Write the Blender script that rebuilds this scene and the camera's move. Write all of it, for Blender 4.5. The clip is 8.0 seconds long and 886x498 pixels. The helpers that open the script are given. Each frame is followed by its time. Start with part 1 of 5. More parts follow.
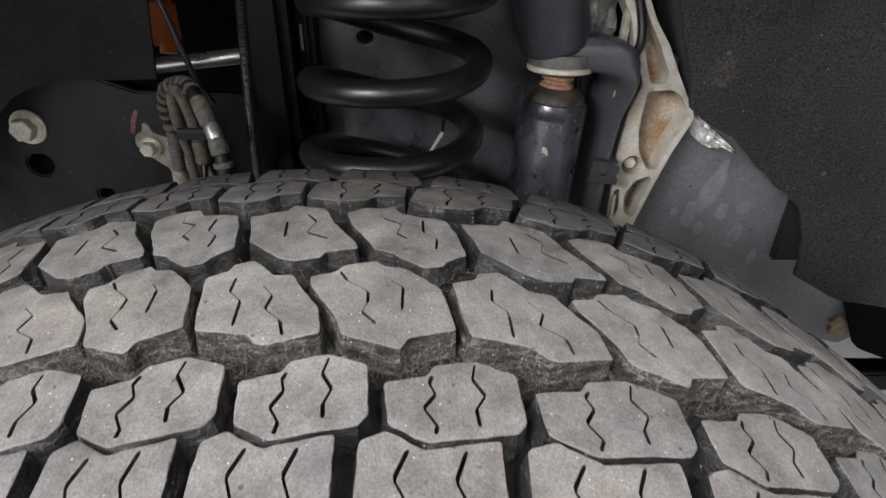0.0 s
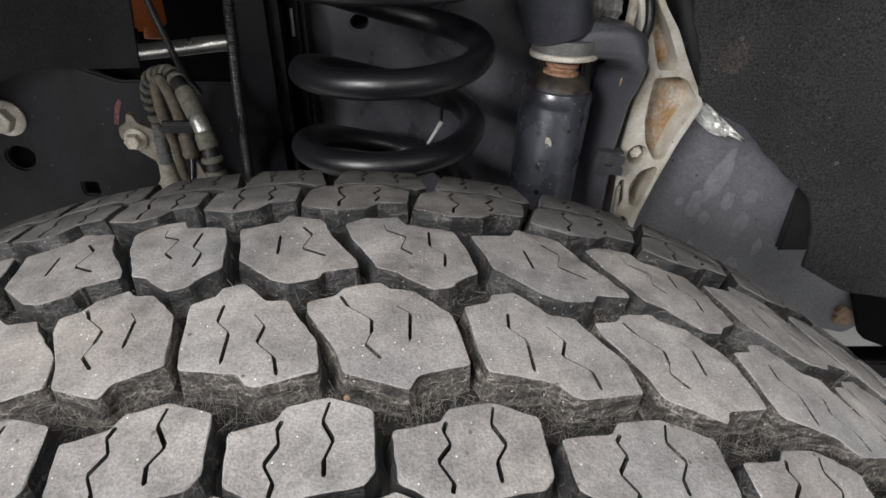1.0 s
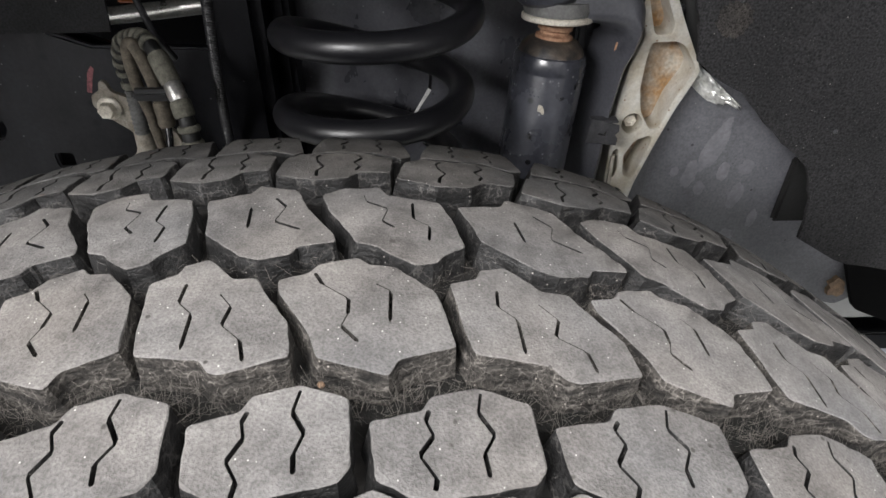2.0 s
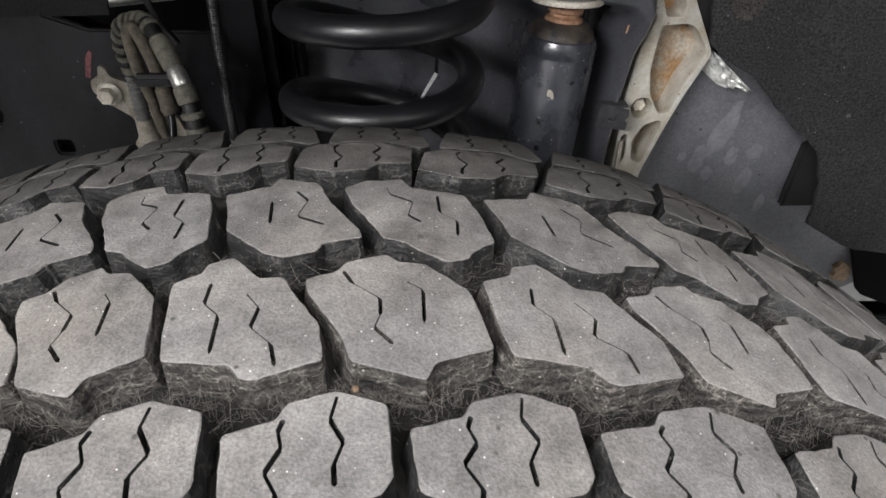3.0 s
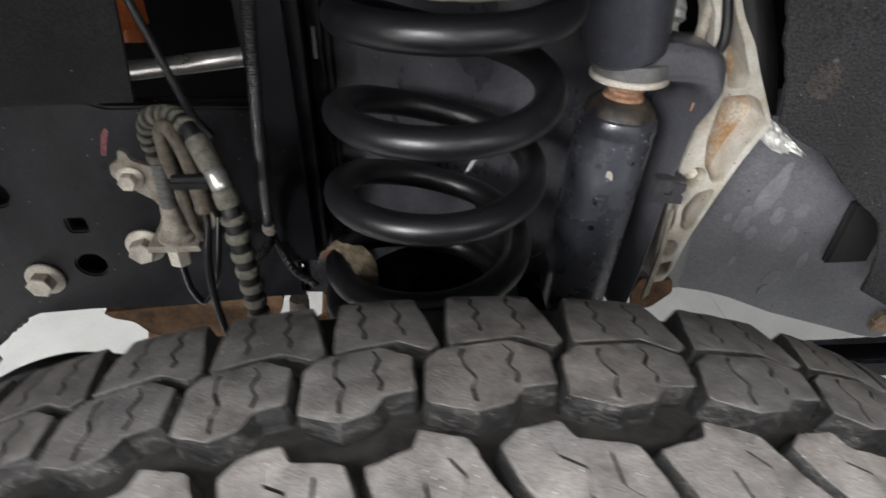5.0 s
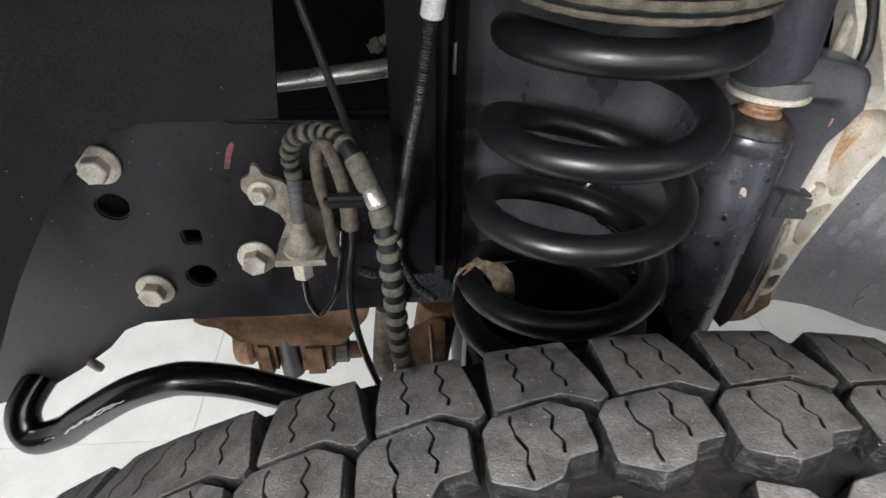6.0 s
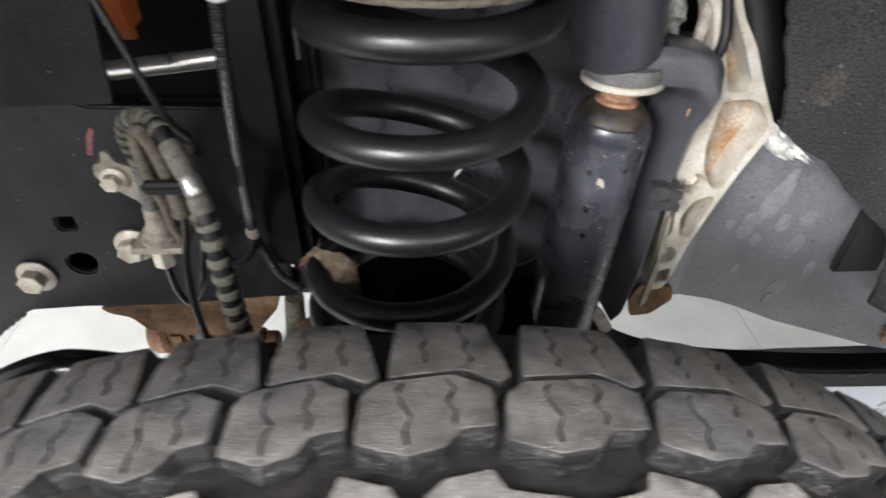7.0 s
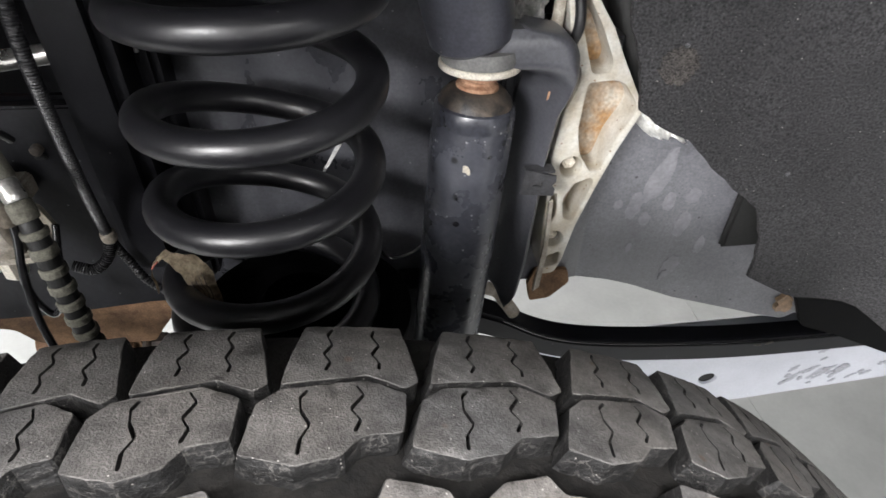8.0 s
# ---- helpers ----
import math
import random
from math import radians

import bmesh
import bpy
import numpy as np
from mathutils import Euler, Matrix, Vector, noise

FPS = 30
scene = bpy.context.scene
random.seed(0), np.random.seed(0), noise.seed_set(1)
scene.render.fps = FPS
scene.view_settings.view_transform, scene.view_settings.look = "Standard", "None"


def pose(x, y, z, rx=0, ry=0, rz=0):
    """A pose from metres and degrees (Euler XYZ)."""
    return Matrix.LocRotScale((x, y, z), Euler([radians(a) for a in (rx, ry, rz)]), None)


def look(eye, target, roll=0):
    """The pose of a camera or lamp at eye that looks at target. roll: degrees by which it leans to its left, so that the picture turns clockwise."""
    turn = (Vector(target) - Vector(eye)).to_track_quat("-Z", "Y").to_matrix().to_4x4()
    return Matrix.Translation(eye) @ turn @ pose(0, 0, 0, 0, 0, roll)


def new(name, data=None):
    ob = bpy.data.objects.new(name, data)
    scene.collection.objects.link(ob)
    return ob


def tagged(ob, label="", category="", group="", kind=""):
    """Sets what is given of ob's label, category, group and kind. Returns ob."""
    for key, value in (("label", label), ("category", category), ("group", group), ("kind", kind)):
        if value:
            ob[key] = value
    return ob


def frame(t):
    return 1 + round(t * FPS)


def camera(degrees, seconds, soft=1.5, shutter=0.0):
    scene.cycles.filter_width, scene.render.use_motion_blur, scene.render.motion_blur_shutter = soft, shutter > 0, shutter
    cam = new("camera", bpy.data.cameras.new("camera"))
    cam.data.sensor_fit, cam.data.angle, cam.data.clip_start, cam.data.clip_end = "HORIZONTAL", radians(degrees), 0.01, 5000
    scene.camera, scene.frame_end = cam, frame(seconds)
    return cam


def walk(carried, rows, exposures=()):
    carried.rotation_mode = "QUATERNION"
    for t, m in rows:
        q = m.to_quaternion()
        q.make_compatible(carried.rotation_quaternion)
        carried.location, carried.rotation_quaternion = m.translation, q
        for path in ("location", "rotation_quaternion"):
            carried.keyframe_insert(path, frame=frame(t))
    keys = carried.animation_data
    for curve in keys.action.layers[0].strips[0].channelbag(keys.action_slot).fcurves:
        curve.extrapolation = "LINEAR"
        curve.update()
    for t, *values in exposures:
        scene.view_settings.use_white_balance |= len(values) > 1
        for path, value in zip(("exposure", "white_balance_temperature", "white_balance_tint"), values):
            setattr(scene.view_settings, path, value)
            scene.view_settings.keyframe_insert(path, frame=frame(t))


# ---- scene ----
cam = camera(73.9, 8.0, shutter=0.4)
PATH = [
    (0, 0.0460, -0.1904, 0.9335, 59.34, -0.49, -1.12),
    (0.5, 0.0441, -0.1752, 0.9378, 58.74, -0.44, -1.51),
    (1, 0.0412, -0.1660, 0.9337, 57.55, -0.46, -1.81),
    (1.5, 0.0448, -0.1563, 0.9284, 56.25, -0.51, -2.16),
    (2.8, 0.0373, -0.1494, 0.9241, 53.41, -0.82, -3.11),
    (3, 0.0341, -0.1454, 0.9248, 53.28, -0.69, -3.06),
    (3.5, 0.0308, -0.1444, 0.9268, 53.05, -0.72, -3.37),
    (4, 0.0398, -0.1412, 0.9266, 52.83, -0.81, -3.81),
    (4.3, 0.0465, -0.1371, 0.9309, 54.12, -0.76, -4.69),
    (4.5, 0.0395, -0.1139, 0.9498, 52.73, -0.76, -4.38),
    (5, -0.017, -0.0661, 0.9668, 52.76, -0.91, -4.84),
    (5.2, -0.0454, -0.0628, 0.9745, 52.81, -0.99, -5.01),
    (6.3, -0.1159, -0.0461, 0.9758, 52.52, -0.49, -3.16),
    (6.5, -0.099, -0.0523, 0.9785, 52.54, -0.53, -2.9),
    (7, 0.0099, -0.0511, 0.9708, 51.79, -0.59, -2.93),
    (7.5, 0.07, -0.0409, 0.9679, 51.2, -0.76, -4.56),
    (8, 0.08, -0.0469, 0.9677, 50.7, -0.93, -7.81),
]
walk(cam, [(r[0], pose(*r[1:])) for r in PATH], exposures=[(0, -0.1), (0.5, 0.05), (1.0, 0.1), (1.5, 0.07), (3.0, 0.0), (3.5, -0.08), (4.2, -0.2), (4.5, -0.45), (5.0, 0.5), (6.5, 0.9), (7.0, 1.05), (8.0, 1.05)])

# ---- light ----
world = bpy.data.worlds.new("garage_air")
scene.world = world
world.use_nodes = True
world.node_tree.nodes["Background"].inputs[0].default_value = (0.9, 0.95, 1.0, 1)
world.node_tree.nodes["Background"].inputs[1].default_value = 0.02

FLOOR_Z = -0.9      # the truck hangs on a lift: the tyre's lowest point is z = 0
CEILING_Z = 3.4


def area_lamp(name, eye, target, sx, sy, watts, colour):
    data = bpy.data.lights.new(name, "AREA")
    data.shape, data.size, data.size_y = "RECTANGLE", sx, sy
    data.energy, data.color = watts, colour
    ob = new(name, data)
    ob.matrix_world = look(eye, target)
    return ob


# unseen ceiling lamps added on both sides of the truck to light the well
for lx, ly, watts, along_y in ((-1.5, -1.7, 265, 0), (1.3, -1.7, 165, 0), (-3.6, -4.9, 960, 1), (2.6, -5.2, 70, 0), (-1.6, 3.6, 52, 0), (1.6, 3.6, 66, 0), (-3.6, 1.4, 30, 0)):
    area_lamp("added_overhead_light", (lx, ly, CEILING_Z - 0.12), (lx, ly, 0), 2.0 if along_y else 2.2, 3.4 if along_y else 0.5, watts, (1.0, 0.985, 0.99))


# ---- materials ----
def node_mat(name, base, dark, rough=0.6, metal=0.0, scale=40.0, fine=300.0, bump=0.2, fine_bump=0.3,
             spread=0.5, specks=None, speck_scale=180.0, speck_size=0.12, rough_var=0.12, stretch=(1, 1, 1), per_object=0.0, spec=0.5, grain_range=(0.78, 1.22), dust=None, dust_scale=260.0, dust_size=0.12, detail=3, mottle=0.6, tint=0.0, veins=None, vein_scale=260.0, vein_width=0.05):
    """A two-scale procedural surface: broad stains between dark and base, fine grain, optional specks."""
    m = bpy.data.materials.new(name)
    m.use_nodes = True
    nt = m.node_tree
    n, l = nt.nodes, nt.links
    bsdf = n["Principled BSDF"]
    bsdf.inputs["Metallic"].default_value = metal
    bsdf.inputs["Specular IOR Level"].default_value = spec
    tc = n.new("ShaderNodeTexCoord")
    mp = n.new("ShaderNodeMapping")
    mp.inputs["Scale"].default_value = stretch
    l.new(tc.outputs["Object"], mp.inputs["Vector"])
    big = n.new("ShaderNodeTexNoise")
    big.inputs["Scale"].default_value, big.inputs["Detail"].default_value, big.inputs["Roughness"].default_value = scale, 5, mottle
    small = n.new("ShaderNodeTexNoise")
    small.inputs["Scale"].default_value, small.inputs["Detail"].default_value = fine, detail
    l.new(mp.outputs[0], big.inputs["Vector"])
    l.new(tc.outputs["Object"], small.inputs["Vector"])
    ramp = n.new("ShaderNodeMapRange")
    ramp.inputs["From Min"].default_value, ramp.inputs["From Max"].default_value = 0.5 - spread * 0.5, 0.5 + spread * 0.5
    l.new(big.outputs["Fac"], ramp.inputs["Value"])
    mix = n.new("ShaderNodeMix")
    mix.data_type = "RGBA"
    mix.inputs["A"].default_value, mix.inputs["B"].default_value = (*dark, 1), (*base, 1)
    l.new(ramp.outputs[0], mix.inputs["Factor"])
    grain = n.new("ShaderNodeMapRange")
    grain.inputs["From Min"].default_value, grain.inputs["From Max"].default_value = 0.3, 0.7
    grain.inputs["To Min"].default_value, grain.inputs["To Max"].default_value = grain_range
    l.new(small.outputs["Fac"], grain.inputs["Value"])
    mul = n.new("ShaderNodeMix")
    mul.data_type, mul.blend_type = "RGBA", "MULTIPLY"
    mul.inputs["Factor"].default_value = 1.0
    l.new(mix.outputs["Result"], mul.inputs["A"])
    l.new(grain.outputs[0], mul.inputs["B"])
    colour = mul.outputs["Result"]
    if tint:
        wide = n.new("ShaderNodeTexNoise")
        wide.inputs["Scale"].default_value, wide.inputs["Detail"].default_value = scale * 0.3, 2
        l.new(tc.outputs["Object"], wide.inputs["Vector"])
        part_of = n.new("ShaderNodeMapRange")
        part_of.inputs["From Min"].default_value, part_of.inputs["From Max"].default_value = 0.3, 0.7
        l.new(wide.outputs["Fac"], part_of.inputs["Value"])
        shade = n.new("ShaderNodeMix")
        shade.data_type = "RGBA"
        shade.inputs["A"].default_value, shade.inputs["B"].default_value = (1 + tint * 0.5, 1.0, 1 - tint * 0.2, 1), (1 - 1.6 * tint, 1 - 1.6 * tint, 1 - 1.3 * tint, 1)
        l.new(part_of.outputs[0], shade.inputs["Factor"])
        tm = n.new("ShaderNodeMix")
        tm.data_type, tm.blend_type = "RGBA", "MULTIPLY"
        tm.inputs["Factor"].default_value = 1.0
        l.new(colour, tm.inputs["A"])
        l.new(shade.outputs["Result"], tm.inputs["B"])
        colour = tm.outputs["Result"]
    if per_object:
        info = n.new("ShaderNodeObjectInfo")
        vary = n.new("ShaderNodeMapRange")
        vary.inputs["To Min"].default_value, vary.inputs["To Max"].default_value = 1 - per_object, 1 + per_object
        l.new(info.outputs["Random"], vary.inputs["Value"])
        pm = n.new("ShaderNodeMix")
        pm.data_type, pm.blend_type = "RGBA", "MULTIPLY"
        pm.inputs["Factor"].default_value = 1.0
        l.new(colour, pm.inputs["A"])
        l.new(vary.outputs[0], pm.inputs["B"])
        colour = pm.outputs["Result"]
    for tone, tone_scale, size in ((specks, speck_scale, speck_size), (dust, dust_scale, dust_size)):
        if tone is None:
            continue
        vor = n.new("ShaderNodeTexVoronoi")
        vor.inputs["Scale"].default_value = tone_scale
        l.new(tc.outputs["Object"], vor.inputs["Vector"])
        cut = n.new("ShaderNodeMapRange")
        cut.inputs["From Min"].default_value, cut.inputs["From Max"].default_value = size, size * 0.55
        l.new(vor.outputs["Distance"], cut.inputs["Value"])
        few = n.new("ShaderNodeMath")
        few.operation = "GREATER_THAN"
        few.inputs[1].default_value = 0.72
        sep = n.new("ShaderNodeSeparateColor")
        l.new(vor.outputs["Color"], sep.inputs[0])
        l.new(sep.outputs[0], few.inputs[0])
        both = n.new("ShaderNodeMath")
        both.operation = "MULTIPLY"
        l.new(cut.outputs[0], both.inputs[0])
        l.new(few.outputs[0], both.inputs[1])
        sm = n.new("ShaderNodeMix")
        sm.data_type = "RGBA"
        sm.inputs["B"].default_value = (*tone, 1)
        l.new(colour, sm.inputs["A"])
        l.new(both.outputs[0], sm.inputs["Factor"])
        colour = sm.outputs["Result"]
    if veins:
        warp = n.new("ShaderNodeTexNoise")
        warp.inputs["Scale"].default_value, warp.inputs["Detail"].default_value = vein_scale * 0.8, 4
        l.new(tc.outputs["Object"], warp.inputs["Vector"])
        push = n.new("ShaderNodeVectorMath")
        push.operation = "MULTIPLY_ADD"
        push.inputs[1].default_value = (1.6 / vein_scale,) * 3
        l.new(warp.outputs["Color"], push.inputs[0])
        l.new(tc.outputs["Object"], push.inputs[2])
        web = n.new("ShaderNodeTexVoronoi")
        web.feature = "DISTANCE_TO_EDGE"
        web.inputs["Scale"].default_value = vein_scale
        l.new(push.outputs[0], web.inputs["Vector"])
        line = n.new("ShaderNodeMapRange")
        line.inputs["From Min"].default_value, line.inputs["From Max"].default_value = vein_width, vein_width * 0.3
        l.new(web.outputs["Distance"], line.inputs["Value"])
        where = n.new("ShaderNodeMapRange")
        where.inputs["From Min"].default_value, where.inputs["From Max"].default_value = 0.42, 0.60
        l.new(big.outputs["Fac"], where.inputs["Value"])
        there = n.new("ShaderNodeMath")
        there.operation = "MULTIPLY"
        l.new(line.outputs[0], there.inputs[0])
        l.new(where.outputs[0], there.inputs[1])
        vm = n.new("ShaderNodeMix")
        vm.data_type = "RGBA"
        vm.inputs["B"].default_value = (*veins, 1)
        l.new(colour, vm.inputs["A"])
        l.new(there.outputs[0], vm.inputs["Factor"])
        colour = vm.outputs["Result"]
    l.new(colour, bsdf.inputs["Base Color"])
    rr = n.new("ShaderNodeMapRange")
    rr.inputs["To Min"].default_value, rr.inputs["To Max"].default_value = max(0.03, rough - rough_var), min(1, rough + rough_var)
    l.new(big.outputs["Fac"], rr.inputs["Value"])
    l.new(rr.outputs[0], bsdf.inputs["Roughness"])
    b1 = n.new("ShaderNodeBump")
    b1.inputs["Strength"].default_value, b1.inputs["Distance"].default_value = fine_bump, 0.0006
    l.new(small.outputs["Fac"], b1.inputs["Height"])
    b2 = n.new("ShaderNodeBump")
    b2.inputs["Strength"].default_value, b2.inputs["Distance"].default_value = bump, 0.002
    l.new(big.outputs["Fac"], b2.inputs["Height"])
    l.new(b1.outputs[0], b2.inputs["Normal"])
    l.new(b2.outputs[0], bsdf.inputs["Normal"])
    return m


RUBBER_TOP = node_mat("worn_dusty_rubber", (0.155, 0.1515, 0.1445), (0.061, 0.059, 0.0562), 0.85, scale=58, fine=1300, bump=0.35, detail=5, mottle=0.74,
                      fine_bump=0.5, spread=0.42, specks=(0.40, 0.39, 0.37), speck_scale=430, speck_size=0.115, per_object=0.08, spec=0.3, grain_range=(0.72, 1.28),
                      dust=(0.040, 0.037, 0.034), dust_scale=150, dust_size=0.13, tint=0.11)
# copies of RUBBER_TOP darkened row by row for the shade deeper in
RUBBER_HALF_SHADE = node_mat("worn_rubber_half_shade", (0.132, 0.129, 0.123), (0.044, 0.0425, 0.0405), 0.83, scale=58, fine=1300, bump=0.35, detail=5, mottle=0.74,
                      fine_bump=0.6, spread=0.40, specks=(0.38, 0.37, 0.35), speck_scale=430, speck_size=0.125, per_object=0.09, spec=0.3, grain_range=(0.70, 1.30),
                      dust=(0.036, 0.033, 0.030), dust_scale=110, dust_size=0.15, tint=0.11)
RUBBER_SHADE = node_mat("worn_rubber_in_shade", (0.096, 0.094, 0.0893), (0.028, 0.0271, 0.0258), 0.8, scale=70, fine=1300, bump=0.35, detail=5, mottle=0.74,
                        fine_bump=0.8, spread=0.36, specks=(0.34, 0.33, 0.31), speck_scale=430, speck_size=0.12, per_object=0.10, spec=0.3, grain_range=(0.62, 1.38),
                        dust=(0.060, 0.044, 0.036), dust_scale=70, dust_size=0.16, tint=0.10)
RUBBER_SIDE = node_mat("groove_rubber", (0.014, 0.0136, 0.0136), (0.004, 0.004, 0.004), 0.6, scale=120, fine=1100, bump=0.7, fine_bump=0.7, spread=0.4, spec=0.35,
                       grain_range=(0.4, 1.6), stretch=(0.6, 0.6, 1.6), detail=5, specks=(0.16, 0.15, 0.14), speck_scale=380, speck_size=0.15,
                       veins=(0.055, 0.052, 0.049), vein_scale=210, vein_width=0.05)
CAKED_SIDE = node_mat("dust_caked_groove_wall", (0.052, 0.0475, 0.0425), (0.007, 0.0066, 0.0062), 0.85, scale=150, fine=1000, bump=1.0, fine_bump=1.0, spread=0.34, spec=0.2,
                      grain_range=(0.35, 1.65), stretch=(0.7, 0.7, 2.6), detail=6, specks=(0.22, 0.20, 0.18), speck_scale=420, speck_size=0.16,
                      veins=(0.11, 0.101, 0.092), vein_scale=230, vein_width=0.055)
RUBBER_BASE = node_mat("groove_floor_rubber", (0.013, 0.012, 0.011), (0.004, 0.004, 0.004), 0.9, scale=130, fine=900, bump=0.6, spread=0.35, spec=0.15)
LINT = node_mat("dry_dust_fibre", (0.125, 0.115, 0.103), (0.036, 0.033, 0.030), 0.95, scale=300, fine=1500, spec=0.1)
PEBBLE = node_mat("tan_grit", (0.19, 0.125, 0.08), (0.08, 0.055, 0.04), 0.9, scale=300, fine=900, spec=0.2)
FRAME_PAINT = node_mat("black_frame_wax", (0.0230, 0.0236, 0.0285), (0.0045, 0.0047, 0.0060), 0.42, scale=26, fine=300, bump=0.3, fine_bump=0.14, spread=0.42,
                       specks=(0.16, 0.16, 0.17), speck_scale=120, speck_size=0.11, spec=0.3, grain_range=(0.8, 1.2), rough_var=0.2, stretch=(1, 1, 0.5),
                       dust=(0.006, 0.006, 0.008), dust_scale=34, dust_size=0.17)
# paler copy of FRAME_PAINT: dust plus the light on the rear section
FRAME_LIT_DUST = node_mat("dusty_lit_black_frame_paint", (0.150, 0.152, 0.166), (0.098, 0.100, 0.112), 0.5, scale=12, fine=420, bump=0.15, fine_bump=0.12, spread=0.32,
                      specks=(0.26, 0.26, 0.27), speck_scale=100, speck_size=0.10, spec=0.65, dust=(0.03, 0.03, 0.037), dust_scale=60, dust_size=0.11)
# darker, duller copy of BLACK_STEEL; shade left of the spring is in it
DARKENED_STEEL = node_mat("darkened_black_steel", (0.0085, 0.0088, 0.0106), (0.004, 0.004, 0.0052), 0.45, scale=25, fine=500, bump=0.15, fine_bump=0.1, spec=0.14, spread=0.3,
                      specks=(0.08, 0.08, 0.08), speck_scale=90, speck_size=0.07)
FELT_STAIN = node_mat("brown_felt_stain", (0.060, 0.054, 0.050), (0.036, 0.034, 0.033), 0.97, scale=60, fine=800, bump=0.3, fine_bump=1.0, spread=0.4, spec=0.1, grain_range=(0.35, 1.75))
BLACK_STEEL = node_mat("satin_black_steel", (0.0110, 0.0114, 0.0160), (0.005, 0.005, 0.0075), 0.40, scale=25, fine=500, bump=0.15, fine_bump=0.1, spec=0.55, spread=0.3,
                        specks=(0.10, 0.10, 0.10), speck_scale=90, speck_size=0.08)
SPRING_PAINT = node_mat("satin_black_spring_coating", (0.0100, 0.0100, 0.0120), (0.006, 0.006, 0.0075), 0.38, scale=24, fine=500, bump=0.12, fine_bump=0.14, rough_var=0.10, spec=0.6,
                        specks=(0.12, 0.12, 0.12), speck_scale=150, speck_size=0.08)
SHOCK_PAINT = node_mat("glossy_blue_black_enamel", (0.066, 0.069, 0.083), (0.024, 0.0255, 0.033), 0.27, scale=24, fine=260, bump=0.2, fine_bump=0.12, rough_var=0.12,
                       specks=(0.006, 0.006, 0.008), speck_scale=75, speck_size=0.26, spec=0.9, dust=(0.28, 0.28, 0.29), dust_scale=150, dust_size=0.17)
FELT = node_mat("needled_black_felt", (0.0335, 0.0328, 0.0345), (0.0170, 0.0167, 0.0176), 0.85, scale=14, fine=520, bump=0.6, fine_bump=1.0, detail=6,
                specks=(0.26, 0.25, 0.24), speck_scale=140, speck_size=0.09, spec=0.3, grain_range=(0.25, 1.75), dust=(0.10, 0.098, 0.095), dust_scale=320, dust_size=0.17)
FELT_FRONT = node_mat("dark_liner_plastic", (0.0235, 0.0235, 0.0250), (0.009, 0.009, 0.0098), 0.7, scale=14, fine=600, bump=0.25, fine_bump=0.6, spread=0.35,
                      specks=(0.2, 0.2, 0.19), speck_scale=60, speck_size=0.06, spec=0.25, grain_range=(0.5, 1.5))
ALUMINIUM = node_mat("cast_aluminium", (0.69, 0.68, 0.635), (0.46, 0.41, 0.32), 0.5, metal=0.2, scale=42, fine=420, bump=0.25, fine_bump=0.3, spread=0.36, spec=0.5, grain_range=(0.9, 1.1),
                     specks=(0.26, 0.16, 0.09), speck_scale=150, speck_size=0.16)
ALU_DIRT = node_mat("dirty_cast_aluminium", (0.50, 0.47, 0.41), (0.31, 0.18, 0.08), 0.7, metal=0.1, scale=40, fine=300, bump=0.4, fine_bump=0.5, spread=0.28, grain_range=(0.75, 1.25))
ZINC = node_mat("dull_zinc_plating", (0.80, 0.77, 0.69), (0.52, 0.46, 0.37), 0.45, metal=0.3, scale=90, fine=700, bump=0.2, spread=0.6)
BRIGHT = node_mat("bright_tube_metal", (0.72, 0.71, 0.68), (0.5, 0.49, 0.46), 0.3, metal=0.8, scale=40, fine=500, bump=0.08)
DUSTY_STEEL = node_mat("dusty_bracket_steel", (0.40, 0.37, 0.32), (0.20, 0.165, 0.13), 0.75, metal=0.1, scale=90, fine=600, bump=0.4, spread=0.4)
RUST = node_mat("brown_surface_rust", (0.205, 0.125, 0.072), (0.060, 0.033, 0.020), 0.9, scale=45, fine=500, bump=0.6, fine_bump=0.7, spread=0.4, spec=0.2)
ROD_RUST = node_mat("orange_rust", (0.42, 0.26, 0.17), (0.19, 0.09, 0.05), 0.8, scale=140, fine=600, bump=0.6, spread=0.4, spec=0.3)
HOSE = node_mat("black_hose_rubber", (0.008, 0.0079, 0.0078), (0.004, 0.004, 0.004), 0.6, scale=120, fine=900, bump=0.3)
HOSE_DUST = node_mat("dusty_hose_sleeve", (0.165, 0.159, 0.130), (0.060, 0.058, 0.046), 0.9, scale=180, fine=900, bump=0.3, spread=0.4)
CABLE = node_mat("black_plastic_conduit", (0.016, 0.016, 0.018), (0.009, 0.009, 0.010), 0.42, scale=60, fine=500)
GREY_CABLE = node_mat("pale_tie_plastic", (0.62, 0.62, 0.61), (0.45, 0.45, 0.44), 0.5, scale=60, fine=500)
PAPER_TAG = node_mat("soiled_paper_tag", (0.42, 0.35, 0.25), (0.13, 0.095, 0.06), 0.9, scale=110, fine=500, bump=0.8, spread=0.32)
TAG_RED = node_mat("faded_red_print", (0.32, 0.09, 0.07), (0.22, 0.07, 0.05), 0.9, scale=90, fine=500)
ORANGE = node_mat("orange_plastic", (0.60, 0.17, 0.04), (0.42, 0.10, 0.02), 0.5, scale=40, fine=400)
PINK = node_mat("pink_chalk_mark", (0.42, 0.16, 0.17), (0.20, 0.08, 0.09), 0.9, scale=260, fine=900, spread=0.3)
DRY_MUD = node_mat("pale_dried_splash", (0.235, 0.235, 0.250), (0.150, 0.152, 0.168), 0.6, scale=55, fine=300, spread=0.6, spec=0.4, grain_range=(0.88, 1.12), bump=0.05)
